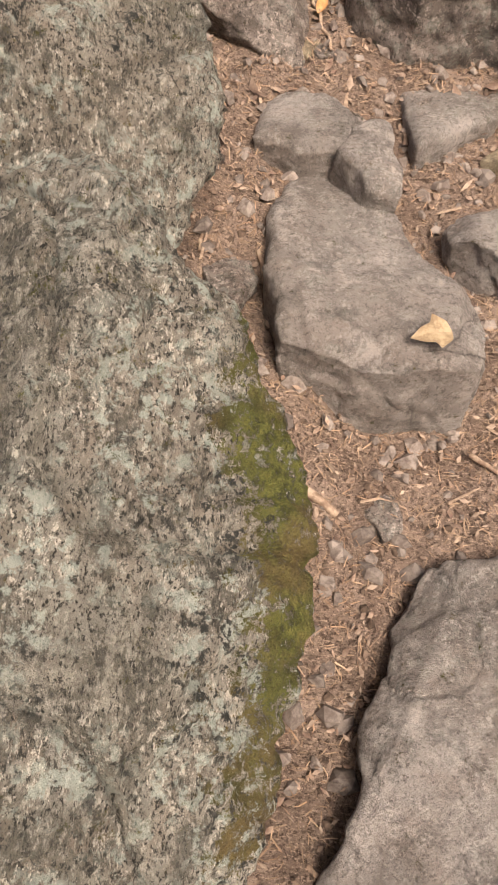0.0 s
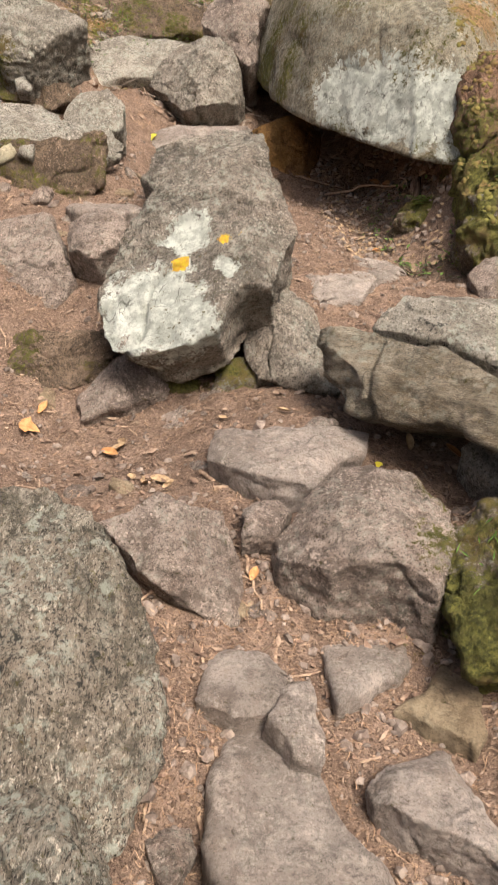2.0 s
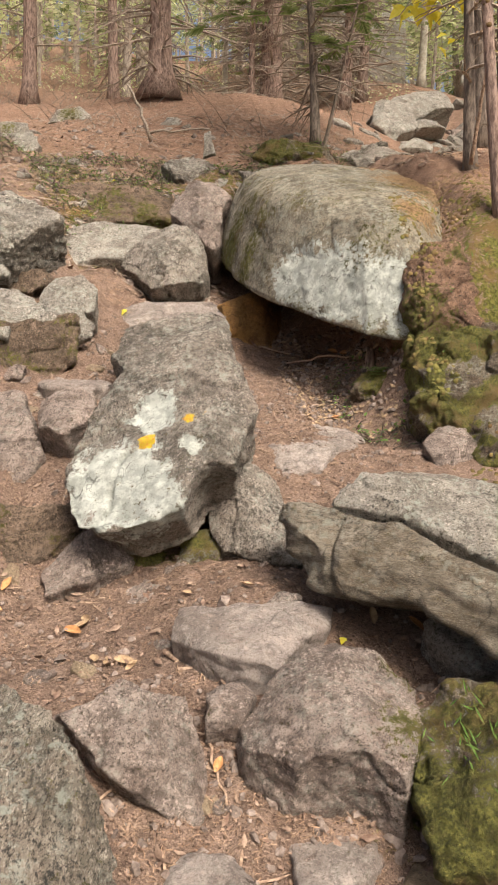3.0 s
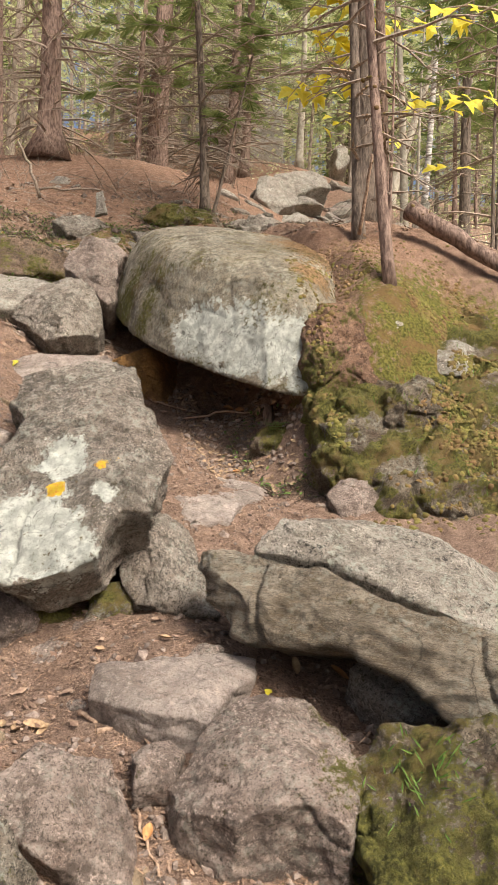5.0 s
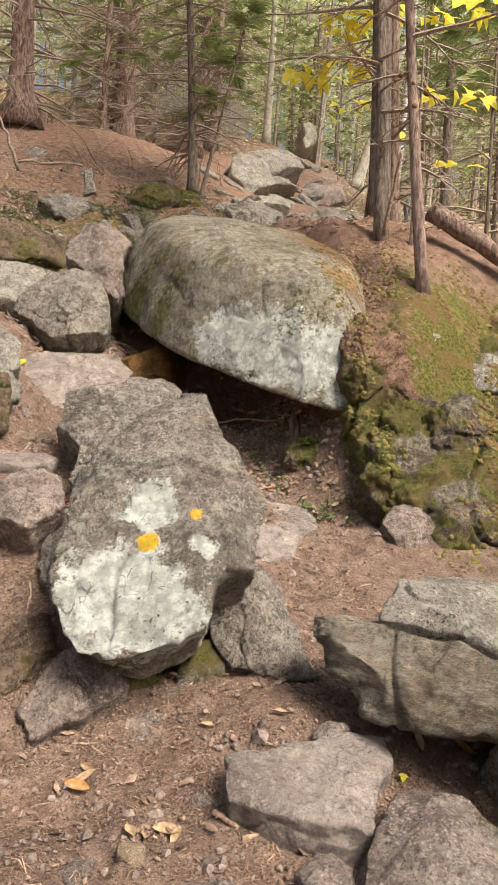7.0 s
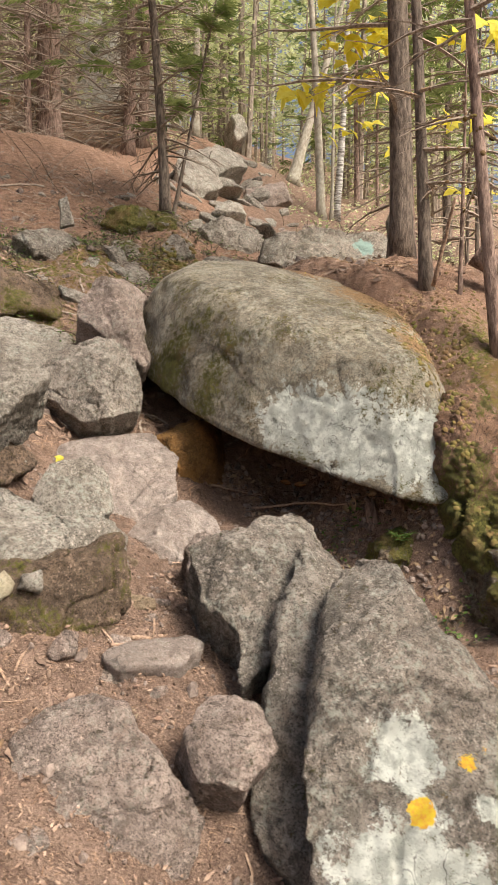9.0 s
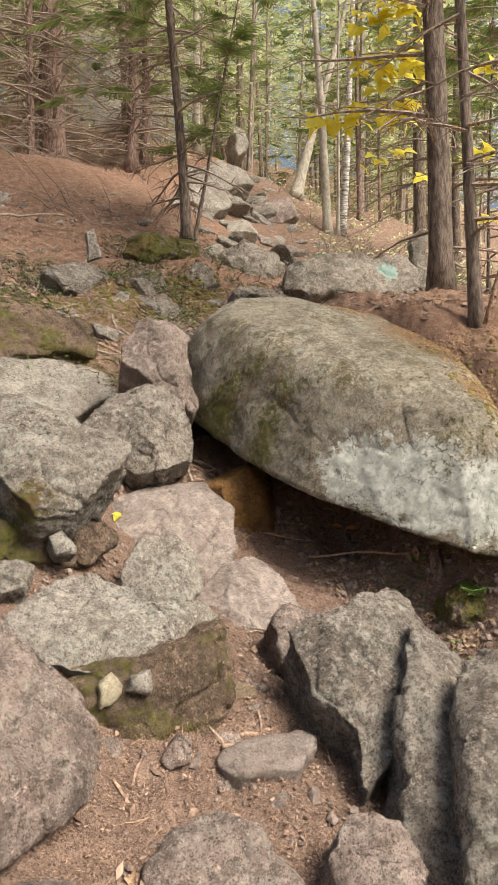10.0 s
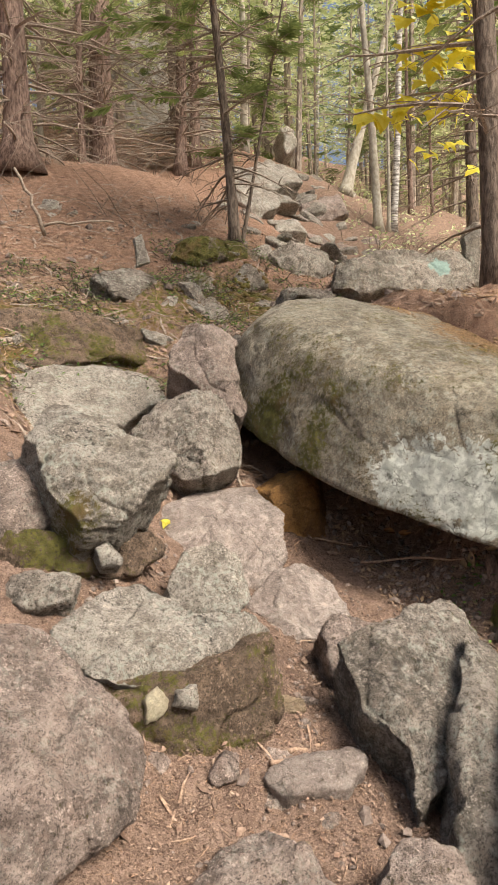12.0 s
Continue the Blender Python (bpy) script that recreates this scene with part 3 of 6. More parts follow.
rock("painted_boulder", "grey boulder with white lichen and a yellow trail blaze", (-0.01, 3.28, 1.47), (37, -16), [(-0.07, 0.45), (0.18, 0.71), (0.34, 0.8), (0.42, 0.63), (0.4, 0.19), (0.41, -0.06), (0.33, -0.2), (0.26, -0.34), (0.12, -0.32), (-0.01, -0.49), (-0.14, -0.51), (-0.28, -0.5), (-0.45, -0.41), (-0.47, -0.29), (-0.44, -0.06), (-0.33, 0.15), (-0.19, 0.29)], 0.34, taper=0.8, edge=0.05, drop=0.06, mat='GREY', grit=1.6, seed=19, spots=[('lichen', -0.22, 3.06, 1.24, 0.22), ('lichen', -0.04, 3.33, 1.49, 0.12), ('lichen', 0.11, 3.12, 1.37, 0.06), ('lichen', -0.07, 2.94, 1.19, 0.14), ('paint', -0.08, 3.2, 1.38, 0.045), ('paint', 0.12, 3.25, 1.43, 0.042), ('paint', 0.18, 3.26, 1.44, 0.036)])
rock("shoulder_rock", "cracked grey rock joined behind the painted boulder", (0.0, 3.55, 1.43), (37, -16), [(-0.36, 0.16), (-0.21, 0.32), (-0.08, 0.49), (0.2, 0.77), (0.37, 0.87), (0.46, 0.69), (0.44, 0.21), (0.3, -0.12), (-0.1, -0.25), (-0.46, -0.25), (-0.48, -0.07)], 0.5, edge=0.05, drop=0.04, mat='GREY', grit=1.6, seed=99)
rock("angular_boulder", "angular grey boulder with dark lichen and a sheer side", (-0.02, 4.27, 1.86), (30, -10), [(-0.22, 0.28), (-0.05, 0.29), (0.16, 0.3), (0.38, 0.3), (0.34, 0.07), (0.26, -0.09), (0.09, -0.19), (-0.1, -0.3), (-0.32, -0.41), (-0.23, -0.22), (-0.31, -0.03)], 0.45, mat='GREY', grit=1.6, seed=20)
rock("low_rock", "low brown rock half buried beside the trail", (-0.30, 3.13, 0.94), (27, 0), [(-0.23, -0.05), (-0.09, 0.11), (0.13, 0.18), (0.21, 0.13), (0.15, -0.04), (-0.01, -0.15), (-0.18, -0.18)], 0.2, mat='WORN', seed=21)
rock("low_rock", "low pointed stone half buried beside the trail", (-0.03, 3.04, 0.83), (37, 7), [(-0.16, -0.15), (-0.12, -0.02), (0.03, 0.09), (0.14, 0.22), (0.13, 0.1), (0.06, -0.08), (-0.07, -0.19)], 0.15, mat='WORN', seed=22)
rock("dirt_slab", "smooth reddish slab at the hollow", (0.85, 4.22, 1.27), (11, 0), [(-0.34, -0.26), (-0.09, 0.43), (0.4, 0.4), (0.26, 0.05), (-0.01, -0.27), (-0.21, -0.33)], 0.12, mat='TRODDEN', seed=23)
rock("rounded_rock", "rounded brown-grey rock beside the trail", (-0.88, 3.78, 1.43), (37, -7), [(-0.21, 0.21), (-0.09, 0.29), (0.06, 0.28), (0.15, 0.16), (0.21, -0.05), (0.26, -0.24), (0.13, -0.39), (-0.28, -0.21), (-0.28, -0.0)], 0.45, edge=0.07, drop=0.07, mat='WORN', seed=24)
rock("smooth_boulder", "smooth rounded brown-grey boulder at the trail edge", (-1.42, 4.16, 1.92), (47, 23), [(-0.47, 0.28), (-0.11, 0.4), (0.02, 0.27), (0.16, 0.19), (0.28, 0.02), (0.24, -0.15), (0.14, -0.25), (0.01, -0.35), (-0.28, -0.43)], 0.6, edge=0.08, drop=0.08, mat='WORN', seed=25)
rock("table_slab", "pale grey lichen-covered table slab on a dirt bank", (-0.93, 4.66, 2.09), (37, 7), [(-0.44, 0.02), (-0.32, 0.13), (-0.16, 0.25), (-0.05, 0.27), (0.05, 0.16), (0.13, 0.07), (0.3, 0.08), (0.5, 0.04), (0.51, -0.02), (0.4, -0.11), (0.18, -0.18), (-0.05, -0.23), (-0.24, -0.24), (-0.35, -0.17), (-0.41, -0.07)], 0.2, edge=0.03, drop=0.02, taper=0.85, mat='PALE', seed=26)
rock("knobby_rock", "knobby pale rock behind the table slab", (-0.65, 4.91, 2.19), (51, 0), [(-0.2, 0.0), (-0.09, 0.14), (0.06, 0.17), (0.16, 0.09), (0.16, -0.08), (0.08, -0.17), (-0.16, -0.15)], 0.3, mat='PALE', seed=27)
rock("split_rock", "split angular rock with mossy broken side", (-1.09, 5.17, 2.75), (41, 4), [(-0.28, 0.16), (-0.14, 0.45), (-0.05, 0.37), (0.1, 0.28), (0.25, 0.09), (0.38, -0.03), (0.27, -0.18), (0.15, -0.28), (0.05, -0.36), (-0.09, -0.36), (-0.2, -0.17), (-0.22, -0.05), (-0.26, 0.09)], 0.38, mat='PALE', grit=1.6, seed=28, spots=[('moss', -1.22, 4.99, 2.5, 0.1)])
rock("block_boulder", "blocky grey boulder wedged beside the great boulder", (-0.07, 6.77, 2.73), (55, -15), [(-0.36, 0.23), (-0.08, 0.34), (0.16, 0.3), (0.32, 0.21), (0.35, 0.03), (0.32, -0.15), (0.2, -0.32), (-0.01, -0.35), (-0.19, -0.29), (-0.29, -0.06), (-0.42, 0.11)], 0.55, edge=0.04, drop=0.03, mat='GREY', grit=1.6, seed=30)
rock("side_boulder", "grey boulder leaning against the great boulder", (0.24, 7.20, 3.25), (49, -9), [(-0.22, 0.26), (-0.06, 0.38), (0.26, 0.34), (0.33, 0.23), (0.2, 0.04), (0.13, -0.41), (0.04, -0.5), (-0.14, -0.29), (-0.2, -0.11), (-0.28, 0.09)], 0.6, mat='WORN', seed=32)
rock("amber_rock", "ochre-stained rock inside the hollow", (0.77, 6.67, 2.10), (72, 72), [(-0.28, -0.25), (-0.3, 0.06), (-0.11, 0.36), (0.28, 0.19), (0.29, -0.08), (0.12, -0.28)], 0.3, mat='AMBER', seed=33)
rock("pink_slab", "smooth reddish slab on the trail", (0.02, 6.36, 2.14), (30, 0), [(-0.48, 0.17), (-0.28, 0.36), (0.13, 0.47), (0.48, 0.46), (0.41, 0.1), (0.31, -0.24), (0.05, -0.46), (-0.23, -0.51), (-0.41, -0.33)], 0.35, mat='TRODDEN', seed=34)
rock("smooth_slab", "smooth grey slab on the trail", (0.19, 5.63, 1.82), (27, 0), [(-0.12, 0.3), (0.14, 0.36), (0.24, 0.17), (0.24, -0.08), (0.19, -0.22), (-0.04, -0.3), (-0.3, -0.28), (-0.36, 0.04)], 0.3, mat='TRODDEN', seed=35)
rock("mossy_mound", "moss-covered rocky mound with fallen leaves", (2.45, 5.08, 2.09), (38, -8), [(-0.8, -0.07), (-0.42, 0.48), (-0.17, 0.98), (0.29, 1.54), (0.84, 1.71), (1.06, 1.25), (0.95, 0.48), (0.82, -0.31), (0.19, -1.66), (-0.29, -1.56), (-0.74, -1.29), (-0.88, -1.01), (-0.89, -0.56)], 0.9, edge=0.12, drop=0.1, taper=1.0, mat='MOSSY', seed=36, voxel=0.022, rough=2.2, chips=4)
rock("mossy_rock", "lichen-covered rock on the mossy mound", (2.92, 5.30, 2.46), (45, -8), [(-0.22, 0.1), (0.03, 0.33), (0.35, 0.34), (0.38, 0.07), (0.04, -0.28), (-0.23, -0.37), (-0.32, -0.17)], 0.4, mat='GREY', grit=1.6, seed=37, spots=[('lichen', 2.93, 5.3, 2.46, 0.18), ('moss', 2.9, 5.51, 2.67, 0.12)])
rock("knob_rock", "small grey rock on the needle-covered slope", (0.21, 9.22, 4.15), (58, 0), [(-0.39, 0.11), (0.06, 0.23), (0.3, 0.13), (0.23, -0.07), (-0.02, -0.23), (-0.21, -0.16)], 0.3, mat='GREY', grit=1.6, seed=38)
rock("slope_rock", "narrow upright stone on the slope", (0.40, 9.56, 4.53), (72, 0), [(-0.05, 0.15), (0.03, 0.18), (0.1, -0.13), (-0.06, -0.18)], 0.12, mat='PALE', seed=39)
rock("slope_rock", "grey rock beside the upper trail", (1.88, 10.11, 4.38), (58, 0), [(-0.16, 0.07), (0.04, 0.27), (0.22, 0.13), (0.22, -0.09), (-0.1, -0.25), (-0.22, -0.11)], 0.35, mat='GREY', grit=1.6, seed=40)
rock("slope_rock", "mossy grey rock beside the upper trail", (3.00, 10.72, 4.75), (58, 0), [(-0.52, 0.13), (0.07, 0.45), (0.46, 0.3), (0.38, -0.11), (-0.03, -0.41), (-0.33, -0.33)], 0.45, mat='GREY', grit=1.6, seed=41)
rock("slope_rock", "dark low slab behind the great boulder", (2.12, 9.05, 4.09), (66, 0), [(-0.32, 0.01), (-0.03, 0.11), (0.35, 0.09), (0.32, -0.09), (-0.32, -0.13)], 0.3, mat='GREY', grit=1.6, seed=42)
rock("slope_rock", "flat pale stone on the bank", (0.23, 8.60, 3.54), (53, 0), [(-0.12, 0.11), (0.13, 0.03), (0.08, -0.11), (-0.09, -0.03)], 0.15, mat='PALE', seed=43)
rock("slope_rock", "thin fin of rock on the bank", (0.93, 9.47, 4.11), (50, 27), [(-0.17, 0.07), (-0.04, 0.13), (0.17, 0.0), (0.06, -0.19)], 0.1, mat='GREY', grit=1.6, seed=44)
rock("ledge_slab", "long dark ledge slab across the slope", (3.80, 9.76, 4.42), (56, -22), [(-0.61, 0.55), (0.16, 0.38), (1.16, 0.0), (0.82, -0.56), (0.23, -0.47), (-0.24, -0.13), (-0.67, -0.01), (-0.86, 0.27)], 0.8, mat='GREY', grit=1.6, seed=45, spots=[('teal', 4.33, 9.71, 4.55, 0.16)])
rock("upright_stone", "pale upright pointed stone", (4.87, 9.70, 4.77), (68, -56), [(0.25, 0.22), (0.4, 0.16), (0.35, 0.03), (-0.43, -0.34), (-0.57, -0.05)], 0.3, mat='PALE', seed=46)
rock("upper_rock", "pale flat rock up the slope", (5.25, 16.71, 7.68), (49, 0), [(-0.71, 0.01), (-0.27, 0.51), (0.82, 0.47), (0.87, -0.06), (-0.07, -0.54), (-0.67, -0.39)], 0.6, mat='PALE', seed=47, voxel=0.036)
rock("upper_rock", "pale rock up the slope", (4.45, 15.4, 6.9), (58, 0), [(-0.32, 0.53), (0.44, 0.54), (0.46, -0.17), (-0.13, -0.64), (-0.48, -0.25)], 0.7, mat='PALE', seed=48, voxel=0.036)
rock("upper_rock", "pale rock up the slope", (5.31, 16.13, 7.11), (58, 0), [(-0.53, 0.13), (0.35, 0.24), (0.49, -0.08), (-0.32, -0.27)], 0.5, mat='PALE', seed=49, voxel=0.036)
rock("upper_rock", "grey rock up the slope", (6.62, 16.64, 7.12), (58, 0), [(-0.47, 0.17), (0.54, 0.52), (0.65, -0.11), (-0.19, -0.4), (-0.55, -0.18)], 0.7, mat='WORN', seed=50, voxel=0.036)
rock("upper_rock", "flat pale rock up the slope", (4.50, 14.06, 6.04), (37, 0), [(-0.29, 0.11), (0.48, 0.43), (0.22, -0.21), (-0.42, -0.34)], 0.4, mat='PALE', seed=51, voxel=0.036)
rock("upper_rock", "pale block high on the slope", (8.18, 21.21, 10.34), (58, 0), [(-0.2, 0.34), (0.29, 0.64), (0.2, -0.25), (-0.29, -0.73)], 0.8, mat='PALE', seed=52, voxel=0.08)
rock("upper_rock", "flat grey stone on the upper trail", (6.65, 15.65, 6.11), (32, 0), [(-0.38, 0.47), (0.42, 0.26), (0.51, -0.22), (-0.54, -0.52)], 0.4, mat='WORN', seed=53, voxel=0.036)
rock("upper_rock", "flat grey stone on the upper trail", (6.14, 16.21, 6.46), (32, 0), [(-0.19, 0.44), (0.7, 0.25), (-0.03, -0.39), (-0.46, -0.29)], 0.4, mat='WORN', seed=54, voxel=0.036)
rock("bank_stone", "small pale stone sticking out of the dirt bank", (-0.96, 4.39, 1.90), (72, 0), [(-0.05, -0.02), (-0.03, 0.03), (0.04, 0.04), (0.03, -0.05)], 0.08, mat='PALE', seed=55)
rock("bank_stone", "small cream stone sticking out of the dirt bank", (-1.07, 4.41, 1.89), (72, 0), [(-0.04, 0.02), (0.02, 0.06), (0.05, 0.01), (0.02, -0.04), (-0.04, -0.06)], 0.08, mat='CREAM', seed=56)
rock("small_boulder", "low mossy rock behind the smooth boulder", (-1.38, 4.90, 2.25), (37, 0), [(-0.12, 0.08), (-0.01, 0.1), (0.16, 0.02), (0.11, -0.09), (-0.03, -0.08), (-0.13, -0.01)], 0.25, mat='GREY', grit=1.6, seed=57)
rock("step_stone", "flat reddish stone sunk in the trail", (-0.52, 4.24, 1.61), (17, 0), [(-0.09, 0.1), (0.21, 0.07), (0.18, -0.03), (0.06, -0.11), (-0.17, -0.08), (-0.21, 0.03)], 0.1, mat='TRODDEN', seed=58, rough=0.6)
rock("side_stone", "dark angular rock beside the trail", (-0.50, 3.62, 1.53), (37, -7), [(-0.13, 0.07), (0.01, 0.16), (0.14, 0.08), (0.14, -0.08), (-0.0, -0.16), (-0.13, -0.08)], 0.25, mat='WORN', seed=59)
rock("corner_rock", "rounded rock at the foot of the bank", (-1.45, 3.52, 1.65), (30, 7), [(-0.17, 0.21), (0.02, 0.19), (0.13, 0.09), (0.14, -0.08), (0.06, -0.24), (-0.18, -0.18)], 0.4, edge=0.05, drop=0.05, mat='WORN', seed=60)
rock("moss_stone", "grey stone with moss under the long slab", (1.08, 2.35, 0.81), (37, -7), [(-0.14, 0.11), (0.03, 0.13), (0.15, 0.05), (0.15, -0.09), (0.04, -0.16), (-0.09, -0.1), (-0.14, 0.02)], 0.25, mat='GREY', grit=1.6, seed=61)
rock("cairn_stone", "small rounded stone under the long slab", (0.46, 2.67, 0.86), (37, 0), [(-0.07, -0.01), (-0.03, 0.03), (0.05, 0.03), (0.07, -0.0), (0.01, -0.04)], 0.08, mat='WORN', seed=62)
rock("left_slab", "smooth reddish slab up the bank", (-1.45, 5.25, 2.58), (37, 0), [(-0.24, 0.28), (0.09, 0.25), (0.16, 0.05), (0.17, -0.13), (0.08, -0.23), (-0.27, -0.23)], 0.4, mat='WORN', seed=63)
rock("dirt_bank", "bare soil bank with roots and moss under the table slab", (-0.89, 4.44, 1.79), (72, 18), [(-0.38, 0.07), (-0.16, 0.14), (0.06, 0.23), (0.24, 0.33), (0.32, 0.08), (0.29, -0.04), (0.18, -0.15), (0.08, -0.23), (-0.13, -0.28), (-0.24, -0.13), (-0.31, -0.02)], 0.5, edge=0.03, drop=0.02, mat='SOIL', seed=64, chips=3, rough=1.4, kind='structure')
rock("dirt_bank", "dark soil bank with moss below the split rock", (-1.22, 5.08, 2.34), (59, 11), [(-0.43, 0.06), (-0.16, 0.08), (0.05, 0.06), (0.3, 0.14), (0.43, 0.07), (0.3, -0.07), (0.06, -0.09), (-0.15, -0.09), (-0.41, -0.12)], 0.4, edge=0.03, drop=0.02, mat='SOIL', seed=65, chips=3, rough=1.4, kind='structure')
rock("dirt_bank", "dark soil hollow under the rounded rock", (-0.68, 3.28, 0.95), (53, 9), [(-0.36, 0.08), (-0.08, 0.14), (0.24, 0.2), (0.29, 0.06), (0.19, -0.07), (-0.02, -0.16), (-0.28, -0.26)], 0.3, edge=0.03, drop=0.02, mat='SOIL', seed=66, chips=3, rough=1.4, kind='structure')
rock("cliff", "grey rock cliff standing in the woods", (4.64, 23.98, 11.73), (71, -63), [(-2.71, -0.2), (0.92, 1.5), (1.88, 1.19), (2.01, 0.15), (0.13, -0.86), (-2.23, -1.79)], 3.0, edge=0.3, drop=0.1, mat='CLIFF', seed=67, voxel=0.09)
rock("cliff", "grey rock cliff standing in the woods", (7.33, 26.82, 12.45), (71, -63), [(-1.74, -0.05), (0.89, 1.23), (1.8, 0.99), (1.49, 0.11), (-0.85, -1.24), (-1.59, -1.04)], 3.0, edge=0.3, drop=0.1, mat='CLIFF', seed=68, voxel=0.09)
rock("layered_slab", "long layered brown slab edged with pale lichen", (0.82, 2.36, 1.03), (43, -63), [(-0.03, 0.65), (0.03, 0.52), (0.09, 0.33), (0.13, 0.13), (0.14, -0.1), (0.18, -0.35), (0.21, -0.56), (-0.08, -0.7), (-0.09, -0.48), (-0.04, -0.3), (-0.06, -0.1), (-0.15, 0.09), (-0.22, 0.31), (-0.16, 0.52)], 0.4, taper=0.9, edge=0.03, drop=0.02, mat='STRATA', seed=18, voxel=0.0115, rough=0.8, chips=8)
rock("lichen_rock", "rounded pale rock with dark and white lichen", (1.16, 2.57, 1.21), (30, -7), [(-0.52, 0.16), (-0.35, 0.3), (-0.15, 0.33), (-0.02, 0.29), (0.16, 0.17), (0.34, 0.05), (0.5, -0.08), (0.46, -0.33), (0.29, -0.45), (0.1, -0.35), (-0.09, -0.19), (-0.24, -0.02), (-0.4, 0.09)], 0.4, edge=0.06, drop=0.04, mat='PALE', seed=69)
rock("flat_boulder", "broad flat grey boulder up the bank", (-0.67, 7.95, 2.97), (45, 0), [(-1.03, 0.16), (-0.26, 0.36), (0.28, 0.51), (0.65, 0.41), (0.81, 0.27), (0.75, -0.01), (0.33, -0.31), (0.15, -0.21), (-0.16, -0.22), (-0.52, -0.48), (-1.06, -0.52)], 0.7, mat='PALE', seed=29, edge=0.05, rough=0.7)
rock("moss_bank", "mossy bank with grass beside the blocky rock", (0.91, 1.82, 0.69), (30, -24), [(-0.14, 0.22), (0.02, 0.23), (0.21, 0.15), (0.35, 0.01), (0.08, -0.35), (-0.26, -0.22), (-0.23, -0.0)], 0.35, edge=0.06, drop=0.04, mat='MOSSY', seed=70, chips=4, rough=1.4, spots=[('moss', 0.9, 1.85, 0.75, 0.13), ('moss', 0.75, 1.7, 0.7, 0.15), ('moss', 1.0, 1.6, 0.7, 0.15)], kind='structure')
rock("dirt_bank", "dark crumbling soil bank above the flat boulder", (-0.65, 8.54, 3.47), (53, 0), [(-0.83, 0.29), (-0.17, 0.44), (0.41, 0.32), (0.81, 0.11), (0.7, -0.22), (0.18, -0.22), (-0.26, -0.3), (-0.88, -0.41)], 0.4, edge=0.03, drop=0.02, mat='SOIL', seed=71, chips=3, rough=1.4, kind='structure')
rock("great_boulder", "great overhanging boulder with pale broken underside", (1.42, 6.51, 3.02), (22, -2), [(-0.9, 1.23), (-0.95, 0.63), (-0.86, -0.01), (-0.67, -0.57), (-0.41, -0.98), (-0.06, -1.45), (0.26, -1.59), (0.51, -1.36), (0.87, -0.77), (1.23, 0.09), (1.1, 1.17), (0.3, 1.87), (-0.45, 1.77)], 0.5, dome=True, drop=0.36, taper=0.97, mat='GREAT', rough=0.34, grit=2.2, seed=31, spots=[('lichen', 0.9, 5.7, 2.42, 0.22), ('lichen', 1.04, 5.5, 2.4, 0.27), ('lichen', 1.2, 5.3, 2.36, 0.29), ('lichen', 1.4, 5.08, 2.3, 0.29), ('lichen', 1.58, 4.96, 2.2, 0.25), ('litter', 2.25, 6.3, 3.4, 0.6), ('litter', 1.95, 5.15, 2.6, 0.22), ('litter', 1.85, 5.5, 2.95, 0.25), ('litter', 2.2, 7.2, 3.7, 0.5), ('moss', 0.5, 6.75, 2.85, 0.2), ('moss', 0.6, 6.3, 2.75, 0.14)], down=True, voxel=0.022, chips=0)
rock("lump_rock", "rounded grey-brown rock beside the angular boulder", (0.02, 4.80, 1.75), (50, -18), [(-0.09, 0.21), (-0.0, 0.25), (0.12, 0.19), (0.25, 0.08), (0.27, 0.02), (0.1, -0.1), (-0.07, -0.18), (-0.16, -0.28), (-0.22, -0.18), (-0.17, -0.01)], 0.35, mat='WORN', seed=72)
rock("inner_rock", "small stone at the foot of the dirt bank", (-0.72, 4.25, 1.58), (30, 0), [(-0.07, 0.02), (0.01, 0.06), (0.09, 0.05), (0.04, -0.08), (-0.05, -0.08)], 0.12, mat='WORN', seed=73)
rock("bank_stone", "rounded stone buried in the dirt bank", (-0.87, 4.27, 1.68), (53, 0), [(-0.06, -0.01), (0.01, 0.06), (0.06, 0.04), (0.04, -0.04), (-0.04, -0.05)], 0.12, mat='WORN', seed=74)
rock("bank_stone", "small grey stone in the soil below the split rock", (-1.08, 4.97, 2.32), (53, 0), [(-0.06, 0.04), (0.0, 0.06), (0.05, -0.02), (0.03, -0.05), (-0.04, -0.04)], 0.1, mat='PALE', seed=75)

# ---- the bank beside the great boulder and other mossy ground ----
rock("needle_bank", "steep bank of matted brown needles against the great boulder", (1.86, 5.0, 2.2), (62, -6), [(-0.2, -0.3), (-0.26, 0.0), (-0.2, 0.3), (-0.02, 0.46), (0.2, 0.5), (0.32, 0.2), (0.3, -0.2), (0.15, -0.42), (-0.05, -0.45)], 0.6, edge=0.12, drop=0.1, mat='NEEDLEBANK', seed=81, chips=3, rough=1.5, grit=1.8, kind='structure')
rock("moss_bank", "dark overhanging moss lip below the needles", (2.0, 4.82, 1.9), (48, -10), [(-0.3, -0.1), (-0.2, 0.14), (0.05, 0.2), (0.3, 0.16), (0.36, -0.04), (0.2, -0.2), (-0.1, -0.2)], 0.3, edge=0.08, drop=0.08, mat='MOSSY', seed=82, chips=2, rough=1.6, kind='structure')
rock("moss_bank", "olive moss cushion with brown patches", (1.78, 4.5, 1.56), (52, -14), [(-0.22, -0.24), (-0.26, 0.02), (-0.1, 0.22), (0.16, 0.24), (0.3, 0.05), (0.22, -0.24)], 0.35, edge=0.09, drop=0.08, mat='MOSSY', seed=83, chips=2, rough=1.6, kind='structure')
